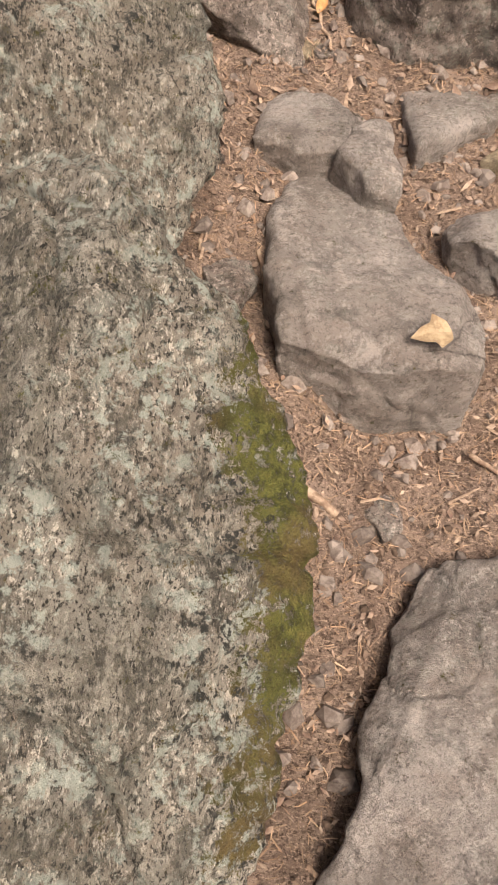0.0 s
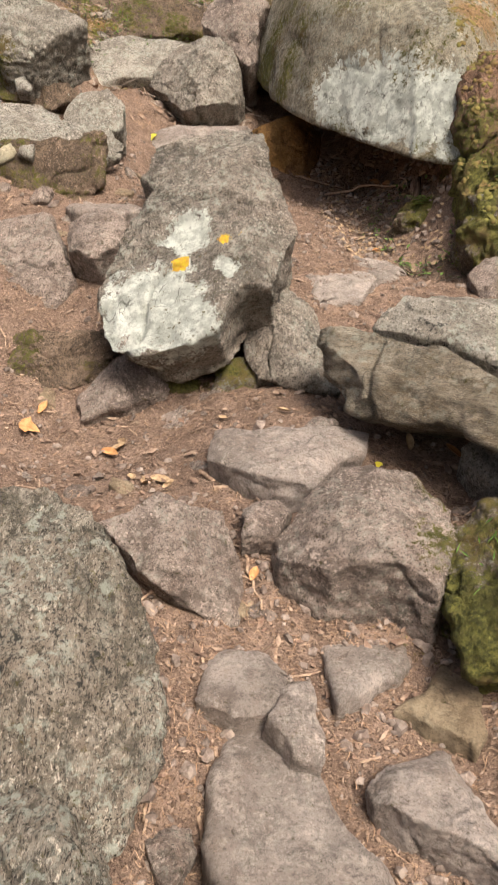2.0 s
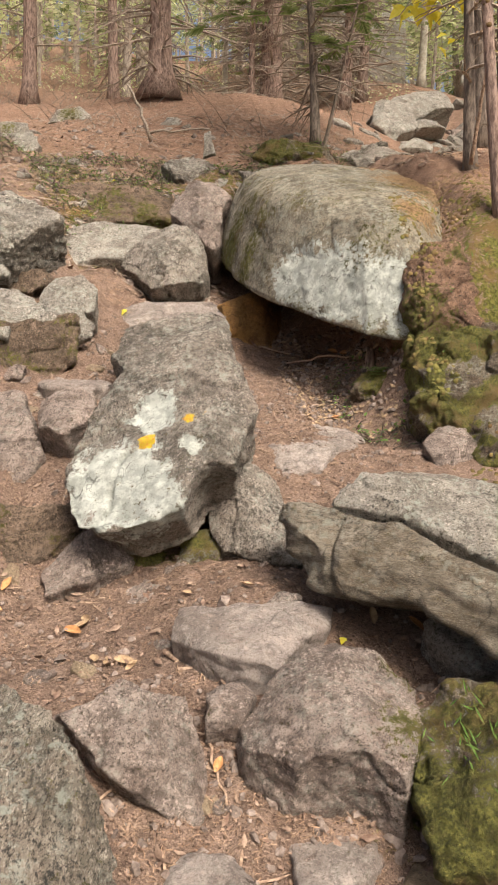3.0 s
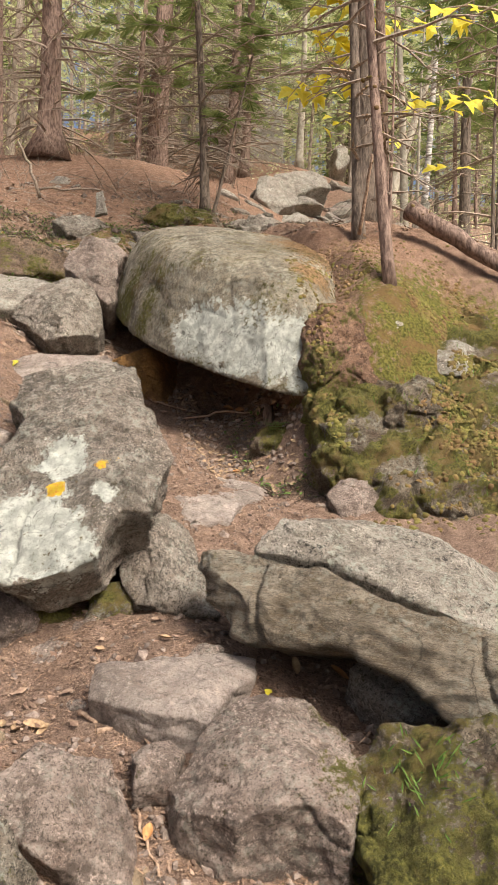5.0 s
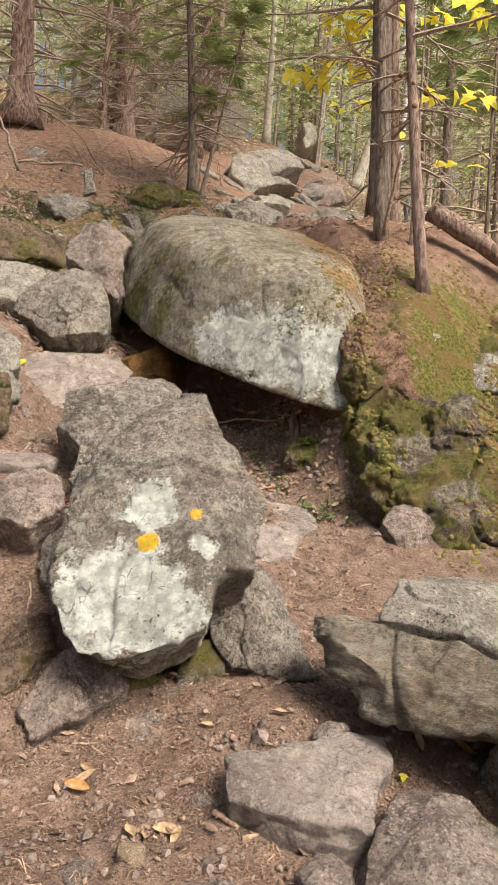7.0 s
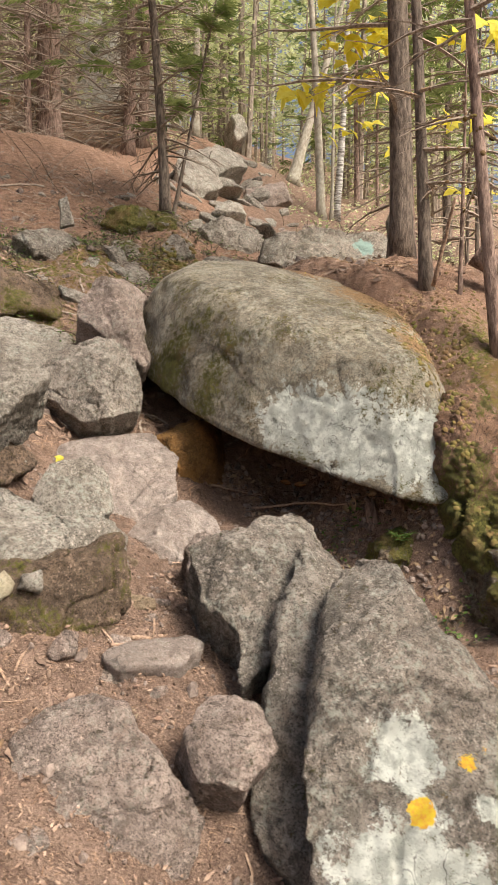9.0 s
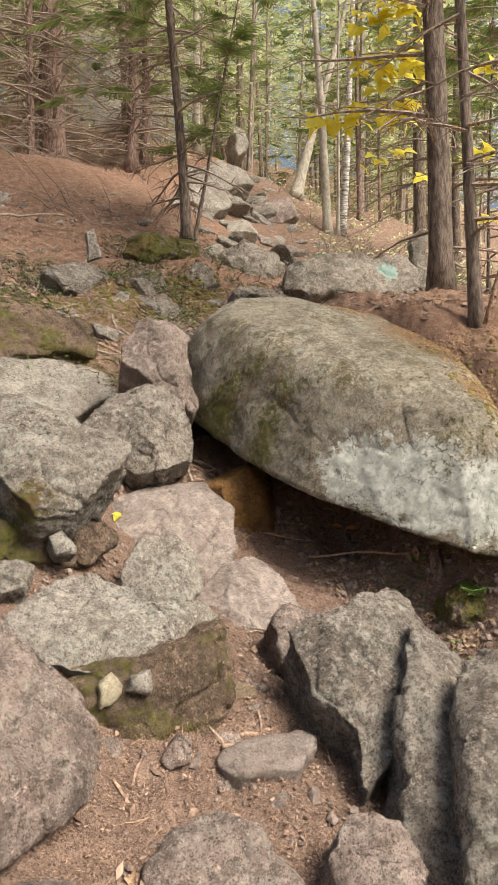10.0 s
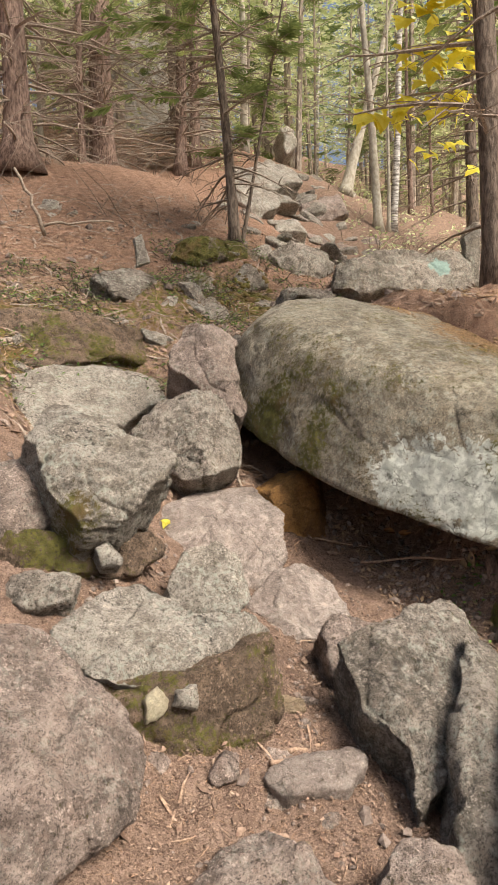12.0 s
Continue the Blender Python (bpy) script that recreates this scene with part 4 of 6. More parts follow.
rock("moss_bank", "olive moss cushion with brown patches", (2.32, 4.62, 1.88), (55, 8), [(-0.28, -0.2), (-0.24, 0.1), (0.0, 0.26), (0.26, 0.2), (0.34, -0.05), (0.1, -0.26)], 0.35, edge=0.09, drop=0.08, mat='MOSSY', seed=84, chips=2, rough=1.6, kind='structure')
rock("moss_bank", "dark mossy hummock at the mouth of the hollow", (1.52, 5.3, 1.62), (50, 0), [(-0.22, -0.08), (-0.12, 0.12), (0.1, 0.16), (0.26, 0.04), (0.16, -0.14), (-0.08, -0.16)], 0.25, edge=0.06, drop=0.07, mat='MOSSY', seed=85, chips=2, rough=1.6, kind='structure')
rock("moss_bank", "mossy hummock of low plants on the needle slope", (1.62, 10.62, 4.72), (50, 0), [(-0.55, -0.08), (-0.4, 0.18), (0.0, 0.26), (0.42, 0.2), (0.56, -0.06), (0.2, -0.22), (-0.3, -0.2)], 0.4, edge=0.1, drop=0.1, mat='MOSSY', seed=86, chips=2, rough=1.6, kind='structure')
rock("outcrop_rock", "pale lichen-covered rock showing through the moss", (2.3, 5.12, 2.5), (58, -8), [(-0.11, -0.05), (-0.07, 0.08), (0.05, 0.1), (0.11, 0.0), (0.06, -0.1), (-0.05, -0.1)], 0.2, mat='PALE', seed=87)
rock("outcrop_rock", "pale lichen-covered rock showing through the moss", (2.8, 5.0, 2.28), (58, -10), [(-0.26, -0.08), (-0.16, 0.14), (0.06, 0.2), (0.26, 0.1), (0.24, -0.12), (-0.02, -0.2)], 0.3, mat='PALE', seed=88, spots=[('moss', 2.7, 5.1, 2.4, 0.1)])
rock("moss_bank", "moss cushion under the painted boulder", (0.17, 3.22, 0.9), (48, 0), [(-0.12, -0.08), (-0.08, 0.1), (0.06, 0.12), (0.12, 0.0), (0.04, -0.12)], 0.18, edge=0.04, drop=0.05, mat='MOSSY', seed=97, chips=2, kind='structure', spots=[('moss', 0.17, 3.15, 1.0, 0.12)])
rock("moss_bank", "moss cushion beside the low rocks", (-0.12, 3.24, 0.89), (42, 0), [(-0.12, -0.05), (-0.06, 0.08), (0.08, 0.07), (0.12, -0.04), (0.0, -0.09)], 0.14, edge=0.04, drop=0.04, mat='MOSSY', seed=98, chips=2, kind='structure', spots=[('moss', -0.12, 3.2, 1.0, 0.1)])
rock("outcrop_rock", "grey stone at the foot of the mossy mound", (1.62, 4.12, 1.3), (50, -20), [(-0.14, -0.14), (-0.12, 0.08), (0.02, 0.18), (0.16, 0.12), (0.14, -0.12), (0.0, -0.2)], 0.25, mat='WORN', seed=89)
rock("slope_rock", "flat pale rock sunk in the needle slope", (0.12, 12.1, 5.6), (40, 0), [(-0.4, -0.04), (-0.26, 0.16), (0.1, 0.14), (0.42, 0.04), (0.2, -0.14), (-0.2, -0.16)], 0.25, mat='PALE', seed=90)
rock("slope_rock", "flat pale rock sunk in the needle slope", (0.62, 12.2, 5.6), (40, 0), [(-0.2, -0.05), (-0.05, 0.1), (0.18, 0.05), (0.1, -0.1)], 0.2, mat='PALE', seed=91)
rock("slope_rock", "mossy grey rock on the bank", (1.2, 10.0, 4.3), (55, 0), [(-0.2, -0.1), (-0.14, 0.14), (0.08, 0.2), (0.2, 0.02), (0.1, -0.18)], 0.3, mat='GREY', seed=92, spots=[('moss', 1.2, 9.95, 4.4, 0.14)])
rock("slope_rock", "tilted grey stone on the bank", (1.0, 9.0, 3.82), (50, 12), [(-0.18, -0.06), (-0.08, 0.14), (0.14, 0.1), (0.18, -0.06), (0.0, -0.14)], 0.25, mat='GREY', seed=93)
rock("slope_rock", "pale mossy boulder at the edge of the woods", (-2.3, 10.7, 4.9), (58, 0), [(-0.3, -0.12), (-0.22, 0.14), (0.0, 0.22), (0.26, 0.12), (0.3, -0.1), (0.0, -0.2)], 0.35, mat='PALE', seed=94, spots=[('moss', -2.3, 10.6, 5.0, 0.15)])
rock("slope_rock", "pale mossy boulder at the edge of the woods", (-1.95, 9.9, 4.5), (58, 0), [(-0.24, -0.14), (-0.16, 0.16), (0.1, 0.22), (0.24, 0.0), (0.12, -0.2)], 0.3, mat='PALE', seed=95)
rock("slope_rock", "mossy rock at the edge of the woods", (-1.7, 12.4, 5.7), (58, 0), [(-0.35, -0.12), (-0.2, 0.18), (0.15, 0.22), (0.34, 0.02), (0.12, -0.2)], 0.35, mat='PALE', seed=96, spots=[('moss', -1.7, 12.3, 5.8, 0.2)])

# ---- trees ----
def tube(verts, faces, path, radii, sides=7, wobble=0.0, rnd=random):
    """Adds a tapering tube along a path to the lists."""
    start = len(verts)
    side = Vector((1, 0, 0))
    for j, p in enumerate(path):
        ahead = (path[min(j + 1, len(path) - 1)] - path[max(j - 1, 0)]).normalized()
        u = ahead.cross(Vector((0.31, 0.95, 0.05))).normalized()
        w = ahead.cross(u)
        for s in range(sides):
            a = 2 * math.pi * s / sides
            r = radii[j] * (1 + rnd.uniform(-wobble, wobble))
            verts.append(p + (u * math.cos(a) + w * math.sin(a)) * r)
    for j in range(len(path) - 1):
        for s in range(sides):
            a, b = start + j * sides + s, start + j * sides + (s + 1) % sides
            faces.append((a, b, b + sides, a + sides))
    faces.append(tuple(start + (len(path) - 1) * sides + s for s in range(sides)))
    faces.append(tuple(start + s for s in reversed(range(sides))))


def part_of(name, verts, faces, material, parent, smooth=False, label=""):
    ob = mesh_of(name, verts, faces, material, smooth)
    ob.parent = parent
    if label:
        ob["label"] = label
    return ob


def leaf_quad(verts, faces, at, ahead, up, length, width):
    """One leaf, folded along its rib."""
    side = ahead.cross(up).normalized() * width * 0.5
    lift = up * width * 0.18
    i = len(verts)
    verts += [at, at + ahead * length * 0.45 + side + lift, at + ahead * length, at + ahead * length * 0.45 - side + lift]
    faces += [(i, i + 1, i + 2), (i, i + 2, i + 3)]


def spray(verts, faces, at, ahead, length, rnd):
    """A flat spray of needle-bearing twigs."""
    up = Vector((rnd.uniform(-0.3, 0.3), rnd.uniform(-0.3, 0.3), 1)).normalized()
    side = ahead.cross(up).normalized()
    for j in range(7):
        f = (j + 0.5) / 7
        for s in (-1, 1):
            d = (ahead * 0.75 + side * s * 0.8 + up * rnd.uniform(-0.25, 0.1)).normalized()
            n = length * (0.5 - 0.35 * f)
            leaf_quad(verts, faces, at + ahead * length * f, d, up, n, n * 0.3)
    leaf_quad(verts, faces, at, ahead, up, length, length * 0.1)


def bough(rnd, base, ahead, length, droop):
    """A curved branch path."""
    pts = []
    for j in range(6):
        f = j / 5
        pts.append(base + ahead * length * f + Vector((rnd.uniform(-1, 1), rnd.uniform(-1, 1), rnd.uniform(-1, 1))) * 0.03 * length * f + Vector((0, 0, -droop * length * f * f)))
    return pts


def tree(label, x, y, radius, height, lean=(0, 0), bark=None, seed=0, dead=30, reach=1.2, green_from=5.0, sprays=120, flare=1.5, leaves=0, low=0.5, name="spruce_tree", foliage=None):
    """A standing tree: flared trunk, dead lower boughs and a crown that starts high up."""
    rnd = random.Random(seed)
    z = float(ground(x, y)) - 0.12
    top = new(name)
    top.location = (x, y, z)
    tagged(top, label, "tree")
    path, radii = [], []
    for j in range(15):
        f = j / 14
        h = height * f ** 1.25
        path.append(Vector((lean[0] * h + 0.03 * math.sin(h * 0.9 + seed), lean[1] * h + 0.03 * math.cos(h * 0.7 + seed), h)))
        radii.append(radius * (1 - 0.8 * f) * (1 + (flare - 1) * math.exp(-h / 0.22)))
    v, fc = [], []
    tube(v, fc, path, radii, 12, 0.06, rnd)
    part_of("trunk", v, fc, bark or BARK, top, True)

    def on_trunk(h):
        return Vector((lean[0] * h, lean[1] * h, h))

    v, fc = [], []
    for j in range(dead):
        h = low + (min(green_from + 1.5, height * 0.8) - low) * rnd.random()
        a = rnd.uniform(0, 2 * math.pi)
        n = reach * rnd.uniform(0.35, 1.0)
        way = Vector((math.cos(a), math.sin(a), rnd.uniform(-0.25, 0.3))).normalized()
        p = bough(rnd, on_trunk(h), way, n, rnd.uniform(0.0, 0.35))
        tube(v, fc, p, [0.019 * (1 - 0.85 * i / 5) * (0.6 + n / 2) for i in range(6)], 4, 0, rnd)
        for i in range(rnd.randint(4, 8)):
            q = p[rnd.randint(1, 4)]
            d = (way + Vector((rnd.uniform(-1, 1), rnd.uniform(-1, 1), rnd.uniform(-0.6, 0.4)))).normalized()
            tube(v, fc, bough(rnd, q, d, n * rnd.uniform(0.2, 0.5), 0.2), [0.007 * (1 - 0.7 * s / 5) for s in range(6)], 3, 0, rnd)
    if dead:
        tagged(part_of("dead_wood", v, fc, DEAD, top), kind="stuff")
    v, fc, bv, bf = [], [], [], []
    if sprays:
        whorls = max(4, sprays // 7)
        for j in range(whorls):
            h = green_from + (height - green_from) * (j + rnd.random()) / whorls
            n = reach * 1.5 * (1 - 0.6 * (h - green_from) / max(1, height - green_from))
            a = rnd.uniform(0, 2 * math.pi)
            way = Vector((math.cos(a), math.sin(a), 0.05))
            p = bough(rnd, on_trunk(h), way, n, 0.25)
            tube(bv, bf, p, [0.014 * (1 - 0.8 * i / 5) for i in range(6)], 4, 0, rnd)
            for i in range(7):
                q = p[1 + i % 5]
                d = (way + Vector((rnd.uniform(-0.9, 0.9), rnd.uniform(-0.9, 0.9), rnd.uniform(-0.35, 0.1)))).normalized()
                spray(v, fc, q, d, rnd.uniform(0.3, 0.55), rnd)
        tagged(part_of("bough_wood", bv, bf, DEAD, top), kind="stuff")
    for j in range(leaves):
        h = green_from + (height - green_from) * rnd.random()
        a, r = rnd.uniform(0, 2 * math.pi), reach * math.sqrt(rnd.random())
        d = Vector((rnd.uniform(-1, 1), rnd.uniform(-1, 1), rnd.uniform(-0.7, 0.2))).normalized()
        leaf_quad(v, fc, on_trunk(h) + Vector((math.cos(a) * r, math.sin(a) * r, 0)), d, Vector((0, 0.3, 1)).normalized(), 0.1, 0.07)
    if v:
        tagged(part_of("crown", v, fc, foliage or GREEN, top), kind="stuff")
    return top


tree("reddish spruce with flared roots on the needle slope", -0.34, 13.4, 0.21, 13, (0.014, 0), BARK, 1, 110, 2.0, 3.4, 220, 2.0, low=0.4)
tree("slender spruce trunk with dead lower branches", 1.75, 19.0, 0.09, 12, (0.03, 0), BARK, 2, 90, 1.7, 2.1, 260)
tree("thick rough-barked spruce with dead branches", 2.3, 19.2, 0.3, 15, (0.015, 0), BARK, 3, 100, 2.2, 2.4, 330)
tree("thin pale trunk in the woods", 1.3, 21.5, 0.08, 12, (0.01, 0), BARK_PALE, 4, 14, 1.0, 6.5, 90)
tree("reddish spruce trunk with bare branches", 4.2, 19.2, 0.15, 14, (0.02, 0), BARK, 5, 90, 2.0, 2.2, 300)
tree("reddish spruce trunk with bare branches", 4.75, 19.8, 0.14, 14, (0.015, 0), BARK, 6, 80, 1.9, 2.5, 280)
tree("slender leaning young tree beside the upper trail", 1.95, 10.75, 0.07, 8, (-0.06, 0.01), BARK_DARK, 7, 44, 1.0, 1.8, 130)
tree("thin forked sapling leaning over the trail", 2.05, 10.9, 0.03, 4.2, (0.24, 0.02), BARK_DARK, 8, 12, 0.5, 1.3, 70, 1.2)
tree("grey trunk high on the slope", 11.5, 29.0, 0.15, 14, (0, 0), BARK_DARK, 9, 20, 1.4, 6, 90)
tree("thin birch high on the slope", 13.0, 28.5, 0.1, 13, (0.05, 0), BARK_BIRCH, 10, 8, 1.0, 5, 0, leaves=700, name="birch_tree", foliage=LEAFGREEN)
tree("pale leaning trunk beside the upper trail", 8.9, 19.5, 0.17, 6, (0.25, -0.1), BARK_PALE, 11, 4, 0.8, 5, 0)
tree("grey smooth-barked tree beside the upper trail", 8.1, 16.7, 0.11, 12, (-0.06, 0.02), BARK_PALE, 12, 8, 1.2, 5.5, 0, leaves=800, name="maple_tree", foliage=LEAFGREEN)
tree("white birch with peeling bark", 8.6, 16.9, 0.095, 13, (0.05, -0.02), BARK_BIRCH, 13, 8, 1.2, 6, 0, leaves=700, name="birch_tree", foliage=LEAFGREEN)
tree("thin pale sapling beside the birch", 8.35, 16.75, 0.05, 8, (0.02, 0), BARK_PALE, 14, 6, 0.8, 4.5, 0, leaves=250, name="birch_tree", foliage=LEAFGREEN)
tree("slim brown trunk in the woods", 11.0, 19.5, 0.08, 10, (-0.01, 0), BARK, 15, 24, 1.2, 2.2, 160)
tree("slim brown trunk in the woods", 11.6, 19.3, 0.055, 9, (-0.01, 0), BARK, 16, 24, 1.2, 2.6, 140)
tree("slender reddish trunk rooted on the mossy mound", 2.46, 5.42, 0.05, 7.5, (-0.1, 0.05), BARK, 17, 26, 1.1, 4.6, 60, 1.25, low=1.0)
tree("slender dark trunk behind the great boulder", 2.55, 6.28, 0.055, 8, (-0.07, 0.03), BARK_DARK, 18, 26, 1.1, 4.6, 60, 1.4, low=0.8)
tree("thin dead stem beside the slender trunks", 2.75, 6.15, 0.022, 2.4, (-0.02, 0), BARK, 19, 5, 0.5, 9, 0, 1.1)
tree("stout rough-barked spruce behind the great boulder", 2.95, 7.2, 0.115, 13, (-0.025, 0.02), BARK_DARK, 20, 34, 1.5, 3.9, 170, 1.3, low=0.9)
tree("second spruce trunk behind the stout one", 3.35, 7.6, 0.07, 11, (-0.03, 0.02), BARK, 21, 22, 1.2, 4.2, 100)
tree("thin sapling in the woods", 5.6, 9.0, 0.03, 6, (0.0, 0), BARK_DARK, 22, 18, 1.1, 2.4, 120)
tree("thin sapling in the woods", 6.2, 9.8, 0.028, 6, (0.01, 0), BARK_DARK, 23, 18, 1.1, 2.2, 120)
tree("pale trunk up the gully", 6.9, 21.5, 0.12, 12, (0, 0), BARK_PALE, 24, 10, 1.2, 6, 60)
tree("dark spruce in the woods", -3.0, 16.0, 0.16, 13, (0, 0), BARK, 25, 40, 1.6, 4, 150)
tree("dark spruce in the woods", -1.6, 19.0, 0.14, 13, (0, 0), BARK, 26, 40, 1.6, 4, 150)
tree("dark spruce in the woods", 7.2, 12.5, 0.12, 12, (0, 0), BARK_DARK, 27, 30, 1.5, 2.6, 200)
tree("dark spruce in the woods", 9.5, 14.0, 0.1, 12, (0, 0), BARK_DARK, 28, 30, 1.5, 2.2, 200)


def far_woods():
    """Trunks and foliage deep in the woods, too many to count."""
    rnd = random.Random(77)
    v, fc, gv, gf, lv, lf = [], [], [], [], [], []
    for j in range(300):
        y = 21 + 38 * rnd.random()
        x = rnd.uniform(-0.8, 0.85) * y + rnd.uniform(-3, 3)
        z = float(ground(x, y)) - 0.3
        h, r = rnd.uniform(8, 15), rnd.uniform(0.04, 0.13)
        ln = Vector((rnd.uniform(-0.05, 0.05), rnd.uniform(-0.03, 0.03), 1))
        tube(v, fc, [Vector((x, y, z)) + ln * h * f for f in (0, 0.1, 0.4, 0.7, 1)], [r * 1.2, r, r * 0.8, r * 0.5, r * 0.15], 6, 0, rnd)
        for i in range(14):
            hh = rnd.uniform(0.6, h * 0.7)
            a = rnd.uniform(0, 6.28)
            d = Vector((math.cos(a), math.sin(a), rnd.uniform(-0.2, 0.3)))
            p = Vector((x, y, z)) + ln * hh
            tube(v, fc, [p, p + d * 0.6, p + d * rnd.uniform(0.8, 1.6) + Vector((0, 0, -0.15))], [0.018, 0.013, 0.006], 3, 0, rnd)
        leafy = rnd.random() < 0.66
        for i in range(800 if leafy else 40):
            hh = h * (0.12 + 0.88 * rnd.random())
            a, rr = rnd.uniform(0, 6.28), rnd.uniform(0.2, 2.6)
            p = Vector((x, y, z)) + ln * hh + Vector((math.cos(a) * rr, math.sin(a) * rr, 0))
            d = Vector((math.cos(a), math.sin(a), rnd.uniform(-0.5, 0.1))).normalized()
            if leafy:
                leaf_quad(lv, lf, p, d, Vector((rnd.uniform(-0.6, 0.6), rnd.uniform(-0.6, 0.6), 1)).normalized(), 0.2, 0.15)
            else:
                spray(gv, gf, p, d, rnd.uniform(0.5, 0.9), rnd)
    tagged(mesh_of("far_trunks", v, fc, BARK_HAZED), "many thin trunks and bare branches deep in the woods", "trees", kind="stuff")
    tagged(mesh_of("far_needles", gv, gf, GREEN), "dark green conifer foliage deep in the woods", "trees", kind="stuff")
    tagged(mesh_of("far_leaves", lv, lf, LEAFGREEN), "yellow-green autumn leaves deep in the woods, paled to suggest haze", "trees", kind="stuff")


far_woods()


def undergrowth():
    """Bare twigs and small leaves that cover the floor of the woods."""
    rnd = random.Random(78)
    v, fc, lv, lf = [], [], [], []
    for j in range(1500):
        y = 11.5 + 22 * rnd.random() ** 1.3
        x = rnd.uniform(-0.35, 0.8) * y + rnd.uniform(-2, 2)
        side = x - (0.42 * y - 1.2)
        if abs(side) < 1.1 or (side < 0 and y < 18 and rnd.random() < 0.8):
            continue
        base = Vector((x, y, float(ground(x, y)) - 0.05))
        for i in range(3):
            d = Vector((rnd.uniform(-1, 1), rnd.uniform(-1, 1), rnd.uniform(0.1, 1.3))).normalized()
            n = rnd.uniform(0.2, 0.9)
            tube(v, fc, [base, base + d * n * 0.5, base + d * n + Vector((rnd.uniform(-0.1, 0.1), 0, -0.08))], [0.007, 0.005, 0.002], 3, 0, rnd)
            for s in range(rnd.choice((0, 0, 3, 6)) if y > 19 or side > 0 else 0):
                q = base + d * n * rnd.uniform(0.3, 1) + Vector((rnd.uniform(-0.15, 0.15), rnd.uniform(-0.15, 0.15), rnd.uniform(-0.05, 0.1)))
                leaf_quad(lv, lf, q, Vector((rnd.uniform(-1, 1), rnd.uniform(-1, 1), rnd.uniform(-0.4, 0.4))).normalized(), Vector((rnd.uniform(-0.4, 0.4), -0.4, 1)).normalized(), 0.1, 0.07)
    tagged(mesh_of("dead_brush", v, fc, DEAD), "bare dead twigs covering the floor of the woods", "undergrowth", kind="stuff")
    tagged(mesh_of("low_leaves", lv, lf, LEAFGREEN), "small yellowing leaves low in the woods", "undergrowth", kind="stuff")


undergrowth()


def surface(x, y):
    v = Vector((x, y, 0))
    return float(ground(x, y)) + 0.05 * noise.noise(v * 1.7) + 0.03 * noise.noise(v * 5.0) + 0.024 * noise.noise(v * 13.0) + 0.014 * noise.noise(v * 30.0)


# ---- stones up the gully and small stones in the trail ----
def stone_set(label, group, count, mats, where, size, seed, name, slack=0.05, rise=0.1):
    """A few shapes of stone, laid out many times in random turns."""
    rnd = random.Random(seed)
    shapes = []
    for j in range(5):
        ring = []
        n = rnd.randint(6, 8)
        for i in range(n):
            a = 2 * math.pi * (i + rnd.uniform(-0.25, 0.25)) / n
            r = rnd.uniform(0.32, 0.6)
            ring.append((round(r * math.cos(a), 2), round(r * 0.8 * math.sin(a), 2)))
        ob = rock(name, label, (0, 0, -40), (0, 0), ring, rnd.uniform(0.35, 0.6), 0.06, 0.05, 0.9, mats[j % len(mats)], seed + j, voxel=0.075, rough=1.3)
        shapes.append(tagged(ob, category="rock", group=group))
    for j in range(count):
        x, y = where(rnd)
        s = size * rnd.uniform(0.5, 1.6)
        place, normal = drop_on(x, y, float(ground(x, y)) + 1.2)
        if place.z > surface(x, y) + slack:
            continue
        m = Matrix.Translation(place + Vector((0, 0, rise * s))) @ normal.to_track_quat("Z", "Y").to_matrix().to_4x4() @ pose(0, 0, 0, rnd.uniform(-20, 20), rnd.uniform(-20, 20), rnd.uniform(0, 360))
        shapes[j % 5].scale = (s, s, s * rnd.uniform(0.55, 0.9))
        copy_thing(shapes[j % 5], m)
    for ob in shapes:
        bpy.data.objects.remove(ob)


def drop_on(x, y, high):
    """The first surface under a place, and its normal."""
    hit, place, normal, *_ = scene.ray_cast(bpy.context.evaluated_depsgraph_get(), Vector((x, y, high)), Vector((0, 0, -1)))
    return (place, normal) if hit else (Vector((x, y, float(ground(x, y)))), Vector((0, 0, 1)))


def in_gully(rnd):
    y = 11.2 + 9 * rnd.random() ** 1.2
    return 0.42 * y - 1.0 + rnd.gauss(0, 0.75), y


def on_trail(rnd):
    y = rnd.uniform(0.5, 5.2)
    return rnd.gauss(0.25 if y < 3 else -0.2, 0.5), y


def on_bank(rnd):
    y = rnd.uniform(7.6, 12.0)
    return rnd.uniform(-2.2, 2.6), y


stone_set("grey stone tumbled down the gully", "stones up the gully", 95, ("PALE", "GREY", "WORN"), in_gully, 0.42, 300, "gully_stone", 0.3, 0.12)
stone_set("small brown stone sunk in the trail", "small stones in the trail", 80, ("WORN", "WORN", "TAN"), on_trail, 0.1, 320, "small_stone")
stone_set("small grey stone on the bank", "small stones on the bank", 80, ("GREY", "PALE"), on_bank, 0.2, 340, "bank_rock")


# ---- yellow maple boughs ----
def maple_leaf(verts, faces, at, ahead, up, size, rnd):
    """A three-lobed broad leaf, slightly cupped."""
    side = ahead.cross(up).normalized()
    shape = ((0, 0), (0.3, 0.1), (0.52, 0.42), (0.3, 0.5), (0.22, 0.72), (0, 1.0), (-0.22, 0.72), (-0.3, 0.5), (-0.52, 0.42), (-0.3, 0.1))
    i = len(verts)
    for a, b in shape:
        verts.append(at + (side * a + ahead * b + up * (0.25 * abs(a) - 0.2 * b * b)) * size)
    verts.append(at + (ahead * 0.42 + up * 0.02) * size)
    for j in range(10):
        faces.append((i + j, i + (j + 1) % 10, i + 10))


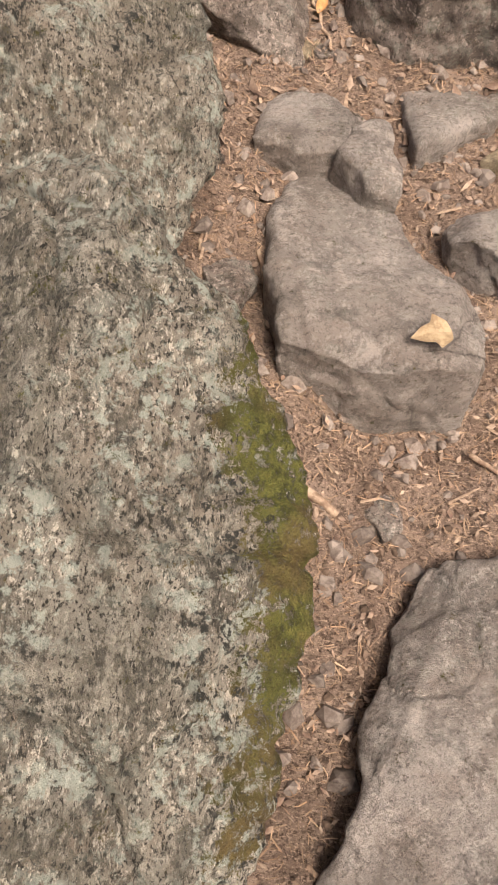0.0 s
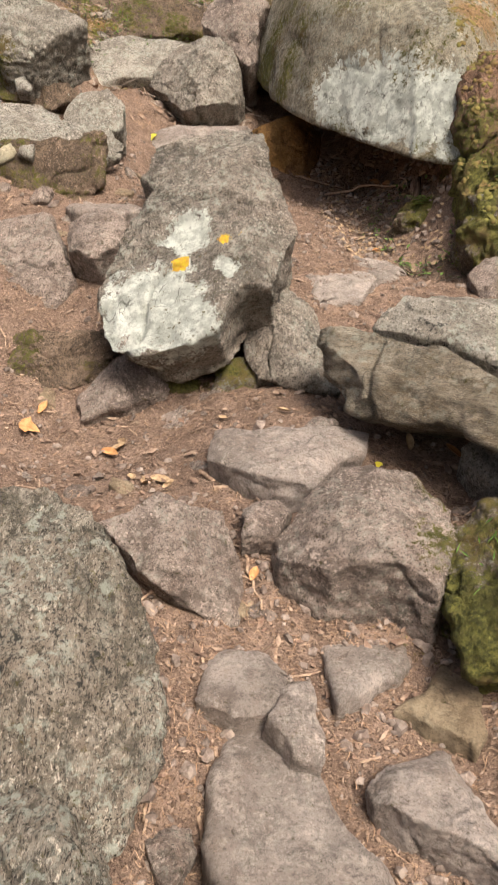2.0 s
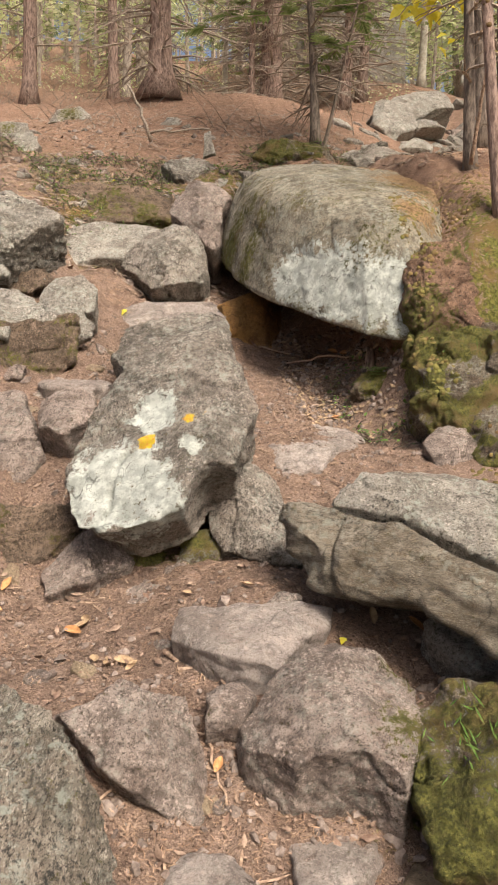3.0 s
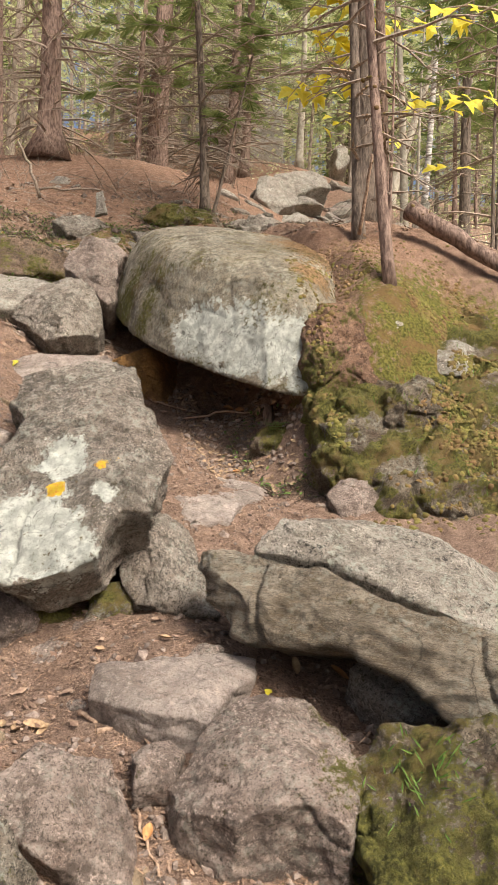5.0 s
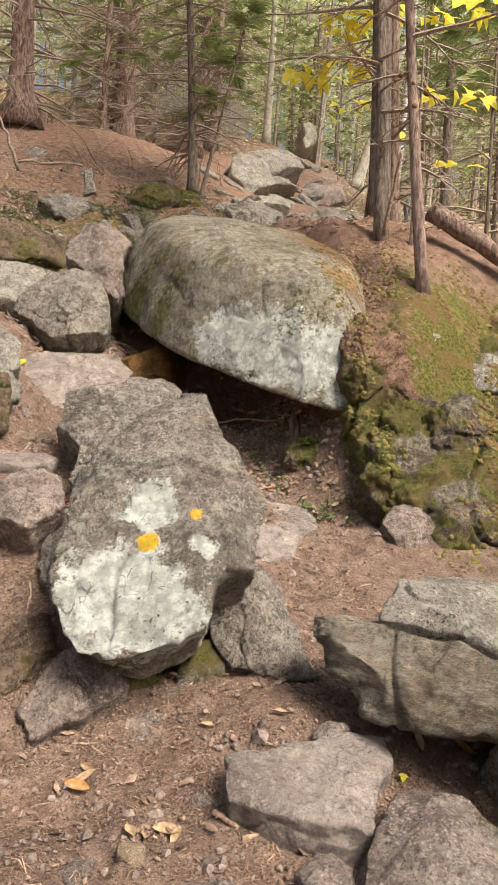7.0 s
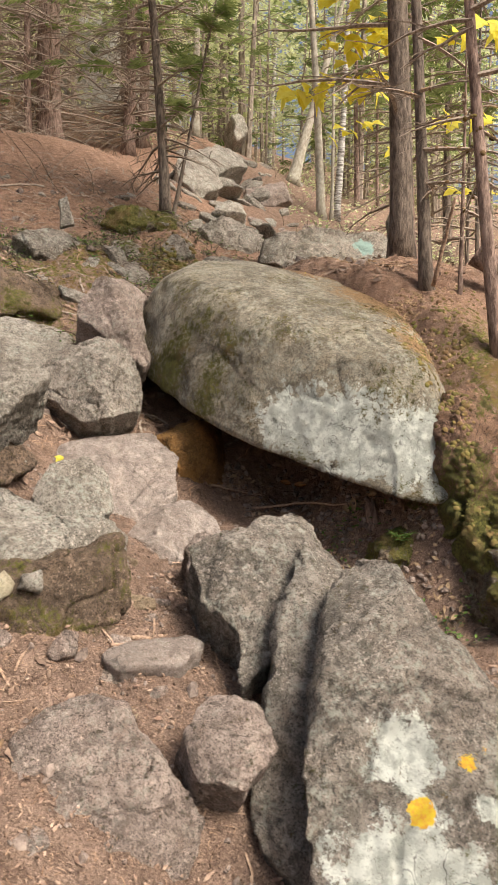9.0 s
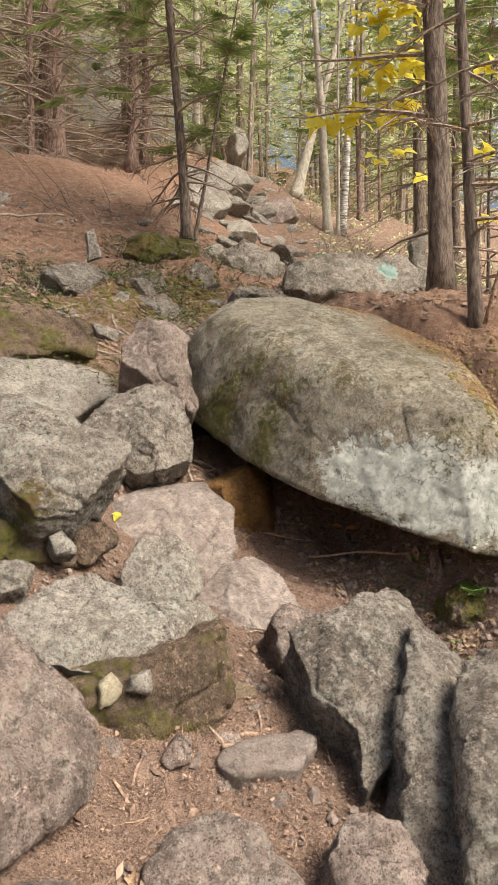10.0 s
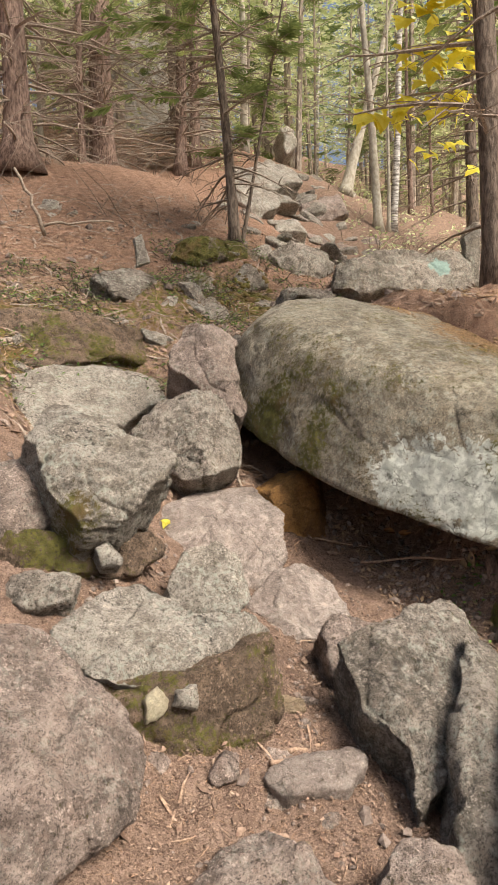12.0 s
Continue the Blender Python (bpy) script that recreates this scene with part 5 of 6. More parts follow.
def maple_bough(label, start, end, count, size, seed):
    rnd = random.Random(seed)
    top = new("maple_bough")
    top.location = start
    tagged(top, label, "branch")
    a, b = Vector((0, 0, 0)), Vector(end) - Vector(start)
    path = [a.lerp(b, f) + Vector((0, 0, 0.12 * math.sin(f * 3.1))) for f in (0, 0.2, 0.4, 0.6, 0.8, 1)]
    v, fc = [], []
    tube(v, fc, path, [0.014, 0.012, 0.01, 0.008, 0.006, 0.004], 5, 0, rnd)
    part_of("stem", v, fc, DEAD, top)
    for j in range(count):
        v, fc = [], []
        f = rnd.uniform(0.15, 1.0)
        p = a.lerp(b, f) + Vector((rnd.uniform(-0.14, 0.14), rnd.uniform(-0.2, 0.2), rnd.uniform(-0.08, 0.06)))
        d = Vector((rnd.uniform(-1, 0.7), rnd.uniform(-0.7, 0.2), rnd.uniform(-0.55, 0.0))).normalized()
        up = Vector((rnd.uniform(-0.4, 0.4), -0.55, 0.85)).normalized()
        maple_leaf(v, fc, p, d, (up - d * up.dot(d)).normalized(), size * rnd.uniform(0.7, 1.15), rnd)
        part_of("leaf", v, fc, LEAFGOLD, top)


maple_bough("bough of yellow maple leaves", (3.48, 7.97, 5.87), (2.55, 8.69, 5.82), 40, 0.22, 60)
maple_bough("bough of yellow maple leaves", (3.41, 7.88, 6.15), (2.69, 8.36, 6.33), 26, 0.2, 61)
maple_bough("bough of yellow maple leaves", (3.35, 7.81, 6.38), (2.92, 8.31, 6.09), 15, 0.2, 62)
maple_bough("bough of yellow maple leaves", (3.37, 7.60, 6.70), (2.65, 8.20, 6.65), 28, 0.22, 63)
maple_bough("bough of yellow maple leaves", (4.02, 8.42, 5.33), (3.86, 8.56, 5.33), 2, 0.18, 64)
maple_bough("bough of yellow maple leaves", (3.62, 7.87, 5.47), (2.94, 8.24, 5.34), 8, 0.19, 65)
maple_bough("bough of yellow maple leaves", (4.15, 6.63, 5.95), (3.38, 7.09, 5.96), 16, 0.19, 66)
maple_bough("bough of yellow maple leaves", (4.21, 6.97, 5.31), (3.58, 7.38, 5.26), 14, 0.18, 67)
maple_bough("bough of yellow maple leaves", (4.28, 7.23, 4.70), (3.98, 7.43, 4.66), 3, 0.2, 68)
maple_bough("bough of yellow maple leaves", (4.00, 8.12, 6.73), (3.41, 8.54, 6.78), 5, 0.22, 69)


# ---- fallen timber and sticks ----
def stick(label, a, b, radius, material=STICK, seed=0, name="stick", bend=0.05):
    rnd = random.Random(seed)
    a, b = Vector(a), Vector(b)
    n = 7
    path = [a.lerp(b, j / n) - a + Vector((rnd.uniform(-1, 1), rnd.uniform(-1, 1), rnd.uniform(-0.3, 0.6))) * bend * (b - a).length * math.sin(math.pi * j / n) for j in range(n + 1)]
    v, fc = [], []
    tube(v, fc, path, [radius * (1 - 0.35 * j / n) for j in range(n + 1)], 9, 0.12, rnd)
    ob = mesh_of(name, v, fc, material, True)
    ob.location = a
    return tagged(ob, label, name.replace("_", " "))


bpy.context.view_layer.update()
stick("forked dead branch standing on the needle slope", (-0.36, 10.97, 4.9), (-0.68, 10.9, 5.63), 0.025, DEAD, 26, "dead_branch", 0.06)
stick("crooked dead branch lying on the needle slope", (-0.4, 10.95, 5.0), (0.47, 11.0, 5.12), 0.018, DEAD, 27, "dead_branch", 0.09)
stick("broken brown stick lying on the trail", (0.06, 0.91, 0.11), (0.16, 0.85, 0.05), 0.012, seed=1)
stick("broken brown stick lying on the trail", (0.02, 1.41, 0.27), (0.04, 1.25, 0.21), 0.006, seed=2)
stick("broken brown stick lying on the trail", (-0.10, 1.35, 0.29), (-0.09, 1.44, 0.32), 0.006, seed=3)
stick("broken brown stick lying on the trail", (0.20, 0.61, -0.08), (0.15, 0.56, -0.09), 0.006, seed=4)
stick("broken brown stick lying on the trail", (0.22, 0.42, -0.10), (0.18, 0.35, -0.10), 0.006, seed=5)
stick("broken brown stick lying on the trail", (0.12, 0.74, -0.01), (0.13, 0.68, -0.05), 0.006, seed=6)
stick("broken brown stick lying on the trail", (0.12, 0.74, -0.01), (0.18, 0.72, -0.05), 0.006, seed=7)
stick("broken brown stick lying on the trail", (0.14, 0.63, -0.07), (0.14, 0.58, -0.08), 0.006, seed=8)
stick("broken brown stick lying on the trail", (0.06, 1.55, 0.32), (0.06, 1.48, 0.28), 0.006, seed=9)
stick("broken brown stick lying on the trail", (0.43, 0.99, 0.06), (0.48, 0.95, 0.05), 0.006, seed=10)
stick("broken brown stick lying on the trail", (0.36, 1.78, 0.37), (0.36, 1.69, 0.31), 0.006, seed=11)
stick("broken brown stick lying on the trail", (0.36, 0.81, -0.01), (0.39, 0.83, 0.01), 0.006, seed=12)
stick("broken brown stick lying on the trail", (0.22, 0.51, -0.10), (0.16, 0.45, -0.09), 0.006, seed=13)
stick("broken brown stick lying on the trail", (0.06, 2.41, 0.69), (0.22, 2.41, 0.70), 0.01, seed=14)
stick("broken brown stick lying on the trail", (0.01, 2.53, 0.71), (0.06, 2.45, 0.70), 0.01, seed=15)
stick("broken brown stick lying on the trail", (-0.54, 4.41, 1.64), (-0.18, 4.50, 1.56), 0.01, seed=16)
stick("broken brown stick lying on the trail", (-0.58, 4.37, 1.63), (-0.33, 4.44, 1.58), 0.01, seed=17)
stick("broken brown stick lying on the trail", (-0.68, 4.32, 1.63), (-0.53, 4.34, 1.61), 0.01, seed=18)
stick("pale root trailing out of the hollow", (0.76, 6.63, 1.92), (1.17, 6.56, 1.83), 0.008, seed=19)
stick("thin stick lying in the hollow", (0.98, 6.36, 1.77), (1.57, 5.76, 1.85), 0.01, seed=20)
stick("long thin root-like stick beside the leaning slab", (0.14, 2.17, 0.60), (0.20, 1.95, 0.48), 0.006, seed=21)
stick("dead branch lying on the needle slope", (0.48, 19.97, 8.36), (0.13, 14.60, 6.07), 0.03, seed=22, material=DEAD, name="dead_branch")
stick("dead branch lying on the needle slope", (0.02, 13.87, 5.76), (1.38, 15.16, 6.23), 0.02, seed=23, material=DEAD, name="dead_branch")
stick("curved pale root on the bank", (-1.16, 8.45, 3.47), (-0.67, 8.77, 3.57), 0.025, seed=24, material=DEAD, name="dead_branch")
stick("short stick on the bank", (0.10, 8.66, 3.45), (0.29, 8.40, 3.31), 0.02, seed=25)
stick("fallen brown log lying down the slope", (2.99, 6.27, 3.76), (3.78, 5.62, 3.05), 0.09, BARK, 40, "fallen_log", 0.01)
stick("thin dead stem leaning on the trunks", (2.47, 6.17, 3.45), (2.47, 5.94, 4.08), 0.018, STICK, 41, "fallen_branch", 0.01)


# ---- leaves lying about ----
def fallen_leaf(label, x, y, high, size, material, seed, pointed=False):
    rnd = random.Random(seed)
    p, n = drop_on(x, y, high)
    d = Vector((rnd.uniform(-1, 1), rnd.uniform(-1, 1), 0))
    d = (d - n * d.dot(n)).normalized()
    v, fc = [], []
    if pointed:
        side = d.cross(n)
        for f in (0, 0.2, 0.45, 0.7, 0.9, 1.0):
            w = 0.24 * math.sin(math.pi * (f * 0.9 + 0.05))
            for s in (-1, -0.5, 0, 0.5, 1):
                v.append((d * f + side * s * w + n * (0.7 * s * s * w + 0.35 * (f - 0.4) ** 2 + 0.02 * s * math.sin(9 * f) + 0.02)) * size)
        for j in range(5):
            for s in range(4):
                i = j * 5 + s
                fc.append((i, i + 1, i + 6, i + 5))
    else:
        maple_leaf(v, fc, n * 0.01, d, n, size, rnd)
        v = [q + n * rnd.uniform(0, 0.05) * size for q in v]
    ob = mesh_of("fallen_leaf", v, fc, material, pointed)
    ob.location = p + n * 0.012
    return tagged(ob, label, "leaf")


fallen_leaf("dry tan leaf curled on the stepping stone", 0.36, 1.07, 0.35, 0.075, LEAFTAN, 100)
fallen_leaf("pale yellow leaf standing by the long slab", 1.04, 2.54, 0.87, 0.1, LEAFTAN, 101, True)
fallen_leaf("bright red leaf beside the angular boulder", -0.30, 3.77, 1.67, 0.075, LEAFRED, 102, True)
fallen_leaf("orange leaf on the trail edge", -0.73, 2.94, 0.83, 0.09, LEAFORANGE, 103)
fallen_leaf("orange-tan leaf on the mossy mound", 2.12, 4.63, 1.70, 0.1, LEAFORANGE, 104, True)
fallen_leaf("green leaf on the mossy mound", 2.21, 4.29, 1.40, 0.1, FERN, 105, True)
fallen_leaf("dry tan leaf on the ground", -0.20, 2.50, 0.74, 0.11, LEAFTAN, 106, True)
fallen_leaf("dry tan leaf on the ground", -0.09, 2.53, 0.76, 0.08, LEAFTAN, 107, True)
fallen_leaf("dry orange-brown leaf on the ground", -0.31, 2.80, 0.75, 0.09, LEAFORANGE, 108, True)
fallen_leaf("dry tan leaf on the ground", -0.28, 2.86, 0.77, 0.09, LEAFTAN, 109, True)
fallen_leaf("dry tan leaf on the ground", 0.30, 2.83, 0.88, 0.06, LEAFTAN, 110, True)
fallen_leaf("dry tan leaf on the ground", 0.08, 2.92, 0.85, 0.05, LEAFTAN, 111, True)
fallen_leaf("dry tan leaf on the ground", 0.80, 2.67, 0.81, 0.08, LEAFTAN, 112, True)
fallen_leaf("dry orange-brown leaf on the ground", 1.00, 2.65, 0.79, 0.08, LEAFORANGE, 113, True)
fallen_leaf("small yellow leaf on the ground", 0.67, 2.56, 0.80, 0.032, LEAFGOLD, 114)
fallen_leaf("dry tan leaf on the ground", 0.90, 5.06, 1.46, 0.08, LEAFTAN, 115, True)
fallen_leaf("dry orange-brown leaf on the ground", 1.14, 5.17, 1.42, 0.08, LEAFORANGE, 116, True)
fallen_leaf("dry tan leaf on the ground", 1.48, 5.89, 1.87, 0.09, LEAFTAN, 117, True)
fallen_leaf("dry tan leaf on the ground", 1.60, 5.78, 1.94, 0.08, LEAFTAN, 118, True)
fallen_leaf("dry orange-brown leaf on the ground", 1.41, 6.73, 1.97, 0.1, LEAFORANGE, 119, True)
fallen_leaf("dry tan leaf on the ground", 1.64, 4.58, 1.31, 0.1, LEAFTAN, 120, True)
fallen_leaf("small yellow leaf on the ground", 0.62, 2.6, 0.81, 0.03, LEAFGOLD, 121)
fallen_leaf("dry tan leaf on the ground", -1.15, 3.94, 1.51, 0.08, LEAFTAN, 122, True)
fallen_leaf("small yellow leaf on the ground", -0.38, 6.43, 2.19, 0.07, LEAFGOLD, 123)
fallen_leaf("dry tan leaf on the ground", -0.06, 5.90, 1.80, 0.08, LEAFTAN, 124, True)
fallen_leaf("dry orange-brown leaf on the ground", 1.52, 6.68, 1.91, 0.1, LEAFORANGE, 125, True)
fallen_leaf("dry tan leaf on the ground", 1.50, 5.80, 1.82, 0.1, LEAFTAN, 126, True)
fallen_leaf("small yellow leaf on the ground", -0.69, 9.21, 3.87, 0.08, LEAFGOLD, 127)
fallen_leaf("small yellow leaf on the ground", 1.89, 7.20, 3.65, 0.1, LEAFGOLD, 128)
fallen_leaf("dry orange-brown leaf on the ground", -0.67, 3.05, 0.81, 0.07, LEAFORANGE, 129, True)
fallen_leaf("dry tan leaf on the ground", -0.24, 2.57, 0.74, 0.07, LEAFTAN, 130, True)
fallen_leaf("dry tan leaf on the ground", -0.28, 2.86, 0.77, 0.07, LEAFTAN, 131, True)
fallen_leaf("dry tan leaf on the ground", -0.08, 2.54, 0.75, 0.06, LEAFTAN, 132, True)
fallen_leaf("dry orange-brown leaf on the ground", 0.19, 2.08, 0.60, 0.06, LEAFORANGE, 133, True)


# ---- litter, needles and pebbles on the trail ----
def litter(name, label, count, area, seed, kind, material, size):
    """Loose pieces scattered over the ground, dropped onto what lies under them."""
    rnd = random.Random(seed)
    v, fc = [], []
    (x0, x1), (y0, y1) = area
    for j in range(count):
        x, y = rnd.uniform(x0, x1), rnd.uniform(y0, y1)
        e = 0.03
        z = surface(x, y)
        n = Vector((surface(x - e, y) - surface(x + e, y), surface(x, y - e) - surface(x, y + e), 2 * e)).normalized()
        p = Vector((x, y, z))
        a = rnd.uniform(0, 2 * math.pi)
        d = Vector((math.cos(a), math.sin(a), 0))
        d = (d - n * d.dot(n)).normalized()
        side = d.cross(n)
        s = size * rnd.uniform(0.5, 1.5)
        i = len(v)
        if kind == "needle":
            w = s * 0.032
            h = n * rnd.uniform(0.002, 0.008)
            bow = side * s * rnd.uniform(-0.15, 0.15)
            v += [p + h - side * w, p + h + side * w, p + h + d * s * 0.5 + bow + side * w + n * w, p + h + d * s * 0.5 + bow - side * w + n * w, p + h * 0.6 + d * s]
            fc += [(i, i + 1, i + 2, i + 3), (i + 3, i + 2, i + 4)]
        elif kind == "chip":
            w = s * rnd.uniform(0.06, 0.28)
            t = n * (0.004 + rnd.random() * 0.01)
            tip = n * s * rnd.uniform(0, 0.35)
            v += [p + t, p + t + d * s * 0.4 + side * w + tip * 0.4, p + t + d * s + tip, p + t + d * s * 0.5 - side * w + tip * 0.2]
            fc += [(i, i + 1, i + 2), (i, i + 2, i + 3)]
        else:
            for k, (dx, dy, dz) in enumerate(((1, 0, 0.2), (0.3, 0.9, 0.1), (-0.8, 0.6, 0.2), (-0.9, -0.5, 0.1), (0.2, -1, 0.2), (0.1, 0.1, 0.8), (0.5, 0.4, 0.6), (-0.4, 0.3, 0.65), (-0.3, -0.4, 0.6), (0.4, -0.4, 0.6))):
                q = (d * dx + side * dy * rnd.uniform(0.5, 1) + n * dz) * s * 0.5 * rnd.uniform(0.75, 1.15)
                v.append(p + q)
            for b in range(5):
                c = (b + 1) % 5
                top = (6, 7, 7, 8, 9)
                fc.append((i + b, i + c, i + top[b] if top[b] == top[c] else i + top[b]))
                if top[b] != top[c]:
                    fc.append((i + c, i + top[c], i + top[b]))
            fc += [(i + 6, i + 7, i + 5), (i + 7, i + 8, i + 5), (i + 8, i + 9, i + 5), (i + 9, i + 6, i + 5)]
    tagged(mesh_of(name, v, fc, material), label, "litter", kind="stuff")


litter("needle_litter", "rusty fallen needles strewn over the trail", 22000, ((-1.4, 1.5), (0.2, 6.8)), 5, "needle", NEEDLE, 0.026)
litter("trail_needles", "rusty fallen needles between the trail stones", 9000, ((-0.3, 1.0), (0.3, 2.2)), 6, "needle", NEEDLE, 0.018)
litter("bank_needles", "rusty needles on the slope", 16000, ((-2.5, 4.0), (6.5, 12.5)), 7, "needle", NEEDLE, 0.08)
litter("bark_chips", "broken leaf and bark chips on the trail", 26000, ((-1.3, 1.4), (0.2, 6.6)), 8, "chip", CHIP, 0.016)
litter("leaf_chips", "broken leaves on the slope", 9000, ((-2.5, 4.0), (6.5, 12.5)), 9, "chip", CHIP, 0.06)
litter("trail_pebbles", "small loose stones on the trail", 2200, ((-1.2, 1.4), (0.2, 6.3)), 10, "pebble", PEBBLE, 0.025)
litter("loose_stones", "loose angular stones scattered along the trail", 250, ((-1.4, 1.5), (0.2, 6.2)), 12, "pebble", PEBBLE, 0.05)
litter("bank_stones", "loose stones on the slope", 140, ((-2.2, 3.0), (6.8, 12.0)), 13, "pebble", PEBBLE, 0.1)
litter("soil_crumbs", "dark soil crumbs and bark bits on the trail", 7000, ((-1.4, 1.6), (0.2, 6.0)), 15, "pebble", CRUMB, 0.016)


def clumps(name, label, count, area, seed, material, size):
    """Small rounded tufts laid over rock and soil alike."""
    rnd = random.Random(seed)
    v, fc = [], []
    (x0, x1), (y0, y1) = area
    cx, cy, rx, ry = (x0 + x1) / 2, (y0 + y1) / 2, (x1 - x0) / 2, (y1 - y0) / 2
    for j in range(count):
        x, y = rnd.gauss(cx, rx * 0.55), rnd.gauss(cy, ry * 0.55)
        if not x0 <= x <= x1 or noise.noise(Vector((x * 2.2, y * 2.2, seed))) < 0.02:
            continue
        p, n = drop_on(x, y, float(ground(x, y)) + 1.6)
        s = size * rnd.uniform(0.4, 1.4)
        u = n.orthogonal().normalized()
        w = n.cross(u)
        i = len(v)
        for ring, (r, h) in enumerate(((1.0, -0.15), (0.75, 0.22))):
            for k in range(6):
                t = math.pi * 2 * (k + 0.5 * ring) / 6
                v.append(p + ((u * math.cos(t) + w * math.sin(t)) * r * rnd.uniform(0.75, 1.2) + n * h * rnd.uniform(0.7, 1.3)) * s)
        v.append(p + n * s * 0.38)
        for k in range(6):
            q = (k + 1) % 6
            fc += [(i + k, i + q, i + 6 + k), (i + q, i + 6 + q, i + 6 + k), (i + 6 + k, i + 6 + q, i + 12)]
    tagged(mesh_of(name, v, fc, material, True), label, "moss", kind="stuff")


clumps("moss_tufts", "yellow-green moss tufts over the mossy mound", 9000, ((1.6, 3.6), (4.0, 5.8)), 31, MOSSCLUMP, 0.017)
clumps("needle_mat", "matted orange needles over the shoulder of the great boulder", 3500, ((1.75, 2.75), (5.7, 7.6)), 34, MATTED, 0.013)
clumps("slope_moss", "dark moss and low plants on the slope", 1500, ((1.0, 2.2), (9.4, 10.2)), 33, MOSSCLUMP, 0.03)


# ---- small plants ----
def fern(label, x, y, z, size, fronds, seed):
    """A small fern: arched fronds with paired leaflets."""
    rnd = random.Random(seed)
    top = new("fern")
    p, _ = drop_on(x, y, z + 0.05)
    top.location = p
    tagged(top, label, "fern")
    for j in range(fronds):
        v, fc = [], []
        a = 2 * math.pi * j / fronds + rnd.uniform(-0.3, 0.3)
        out = Vector((math.cos(a), math.sin(a) - 0.4, 0)).normalized()
        for i in range(9):
            f = i / 8
            q = (out * f * 0.8 + Vector((0, 0, 0.9 * f - 0.7 * f * f))) * size
            w = size * 0.3 * (1 - f) + 0.004
            for s in (-1, 1):
                leaf_quad(v, fc, q, (Vector((-out.y, out.x, 0)) * s + out * 0.5).normalized(), Vector((0, 0, 1)), w, w * 0.4)
        part_of("frond", v, fc, FERN, top)


fern("small green fern under the painted boulder", 0.01, 3.36, 1.02, 0.12, 5, 1)
fern("small green fern at the mouth of the hollow", 1.47, 5.25, 1.66, 0.18, 6, 2)
fern("small green fern among the needles", 1.7, 4.7, 1.6, 0.1, 4, 3)


def grass(name, label, cx, cy, r, count, seed, length):
    rnd = random.Random(seed)
    v, fc = [], []
    for j in range(count):
        x, y = rnd.gauss(cx, r), rnd.gauss(cy, r)
        p, _ = drop_on(x, y, float(ground(x, y)) + 0.6)
        d = Vector((rnd.uniform(-1, 1), rnd.uniform(-1, 0.4), rnd.uniform(0.3, 1.2))).normalized()
        leaf_quad(v, fc, p, d, Vector((0, -1, 0.3)), length * rnd.uniform(0.5, 1.2), 0.006)
    tagged(mesh_of(name, v, fc, FERN), label, "grass", kind="stuff")


grass("grass_tuft", "thin grass tufts on the mossy bank", 0.9, 1.85, 0.07, 50, 4, 0.06)
grass("grass_blades", "thin grass on the mossy mound", 2.5, 4.6, 0.4, 110, 5, 0.07)


def root_stump(label, x, y, z):
    rnd = random.Random(9)
    v, fc = [], []
    tube(v, fc, [Vector((0, 0, -0.12)), Vector((0.01, 0, 0.02)), Vector((0.0, 0.02, 0.1)), Vector((0.01, 0.02, 0.16))], [0.06, 0.045, 0.04, 0.032], 9, 0.15, rnd)
    ob = mesh_of("root_stump", v, fc, BARK, True)
    ob.location = (x, y, z)
    tagged(ob, label, "stump")


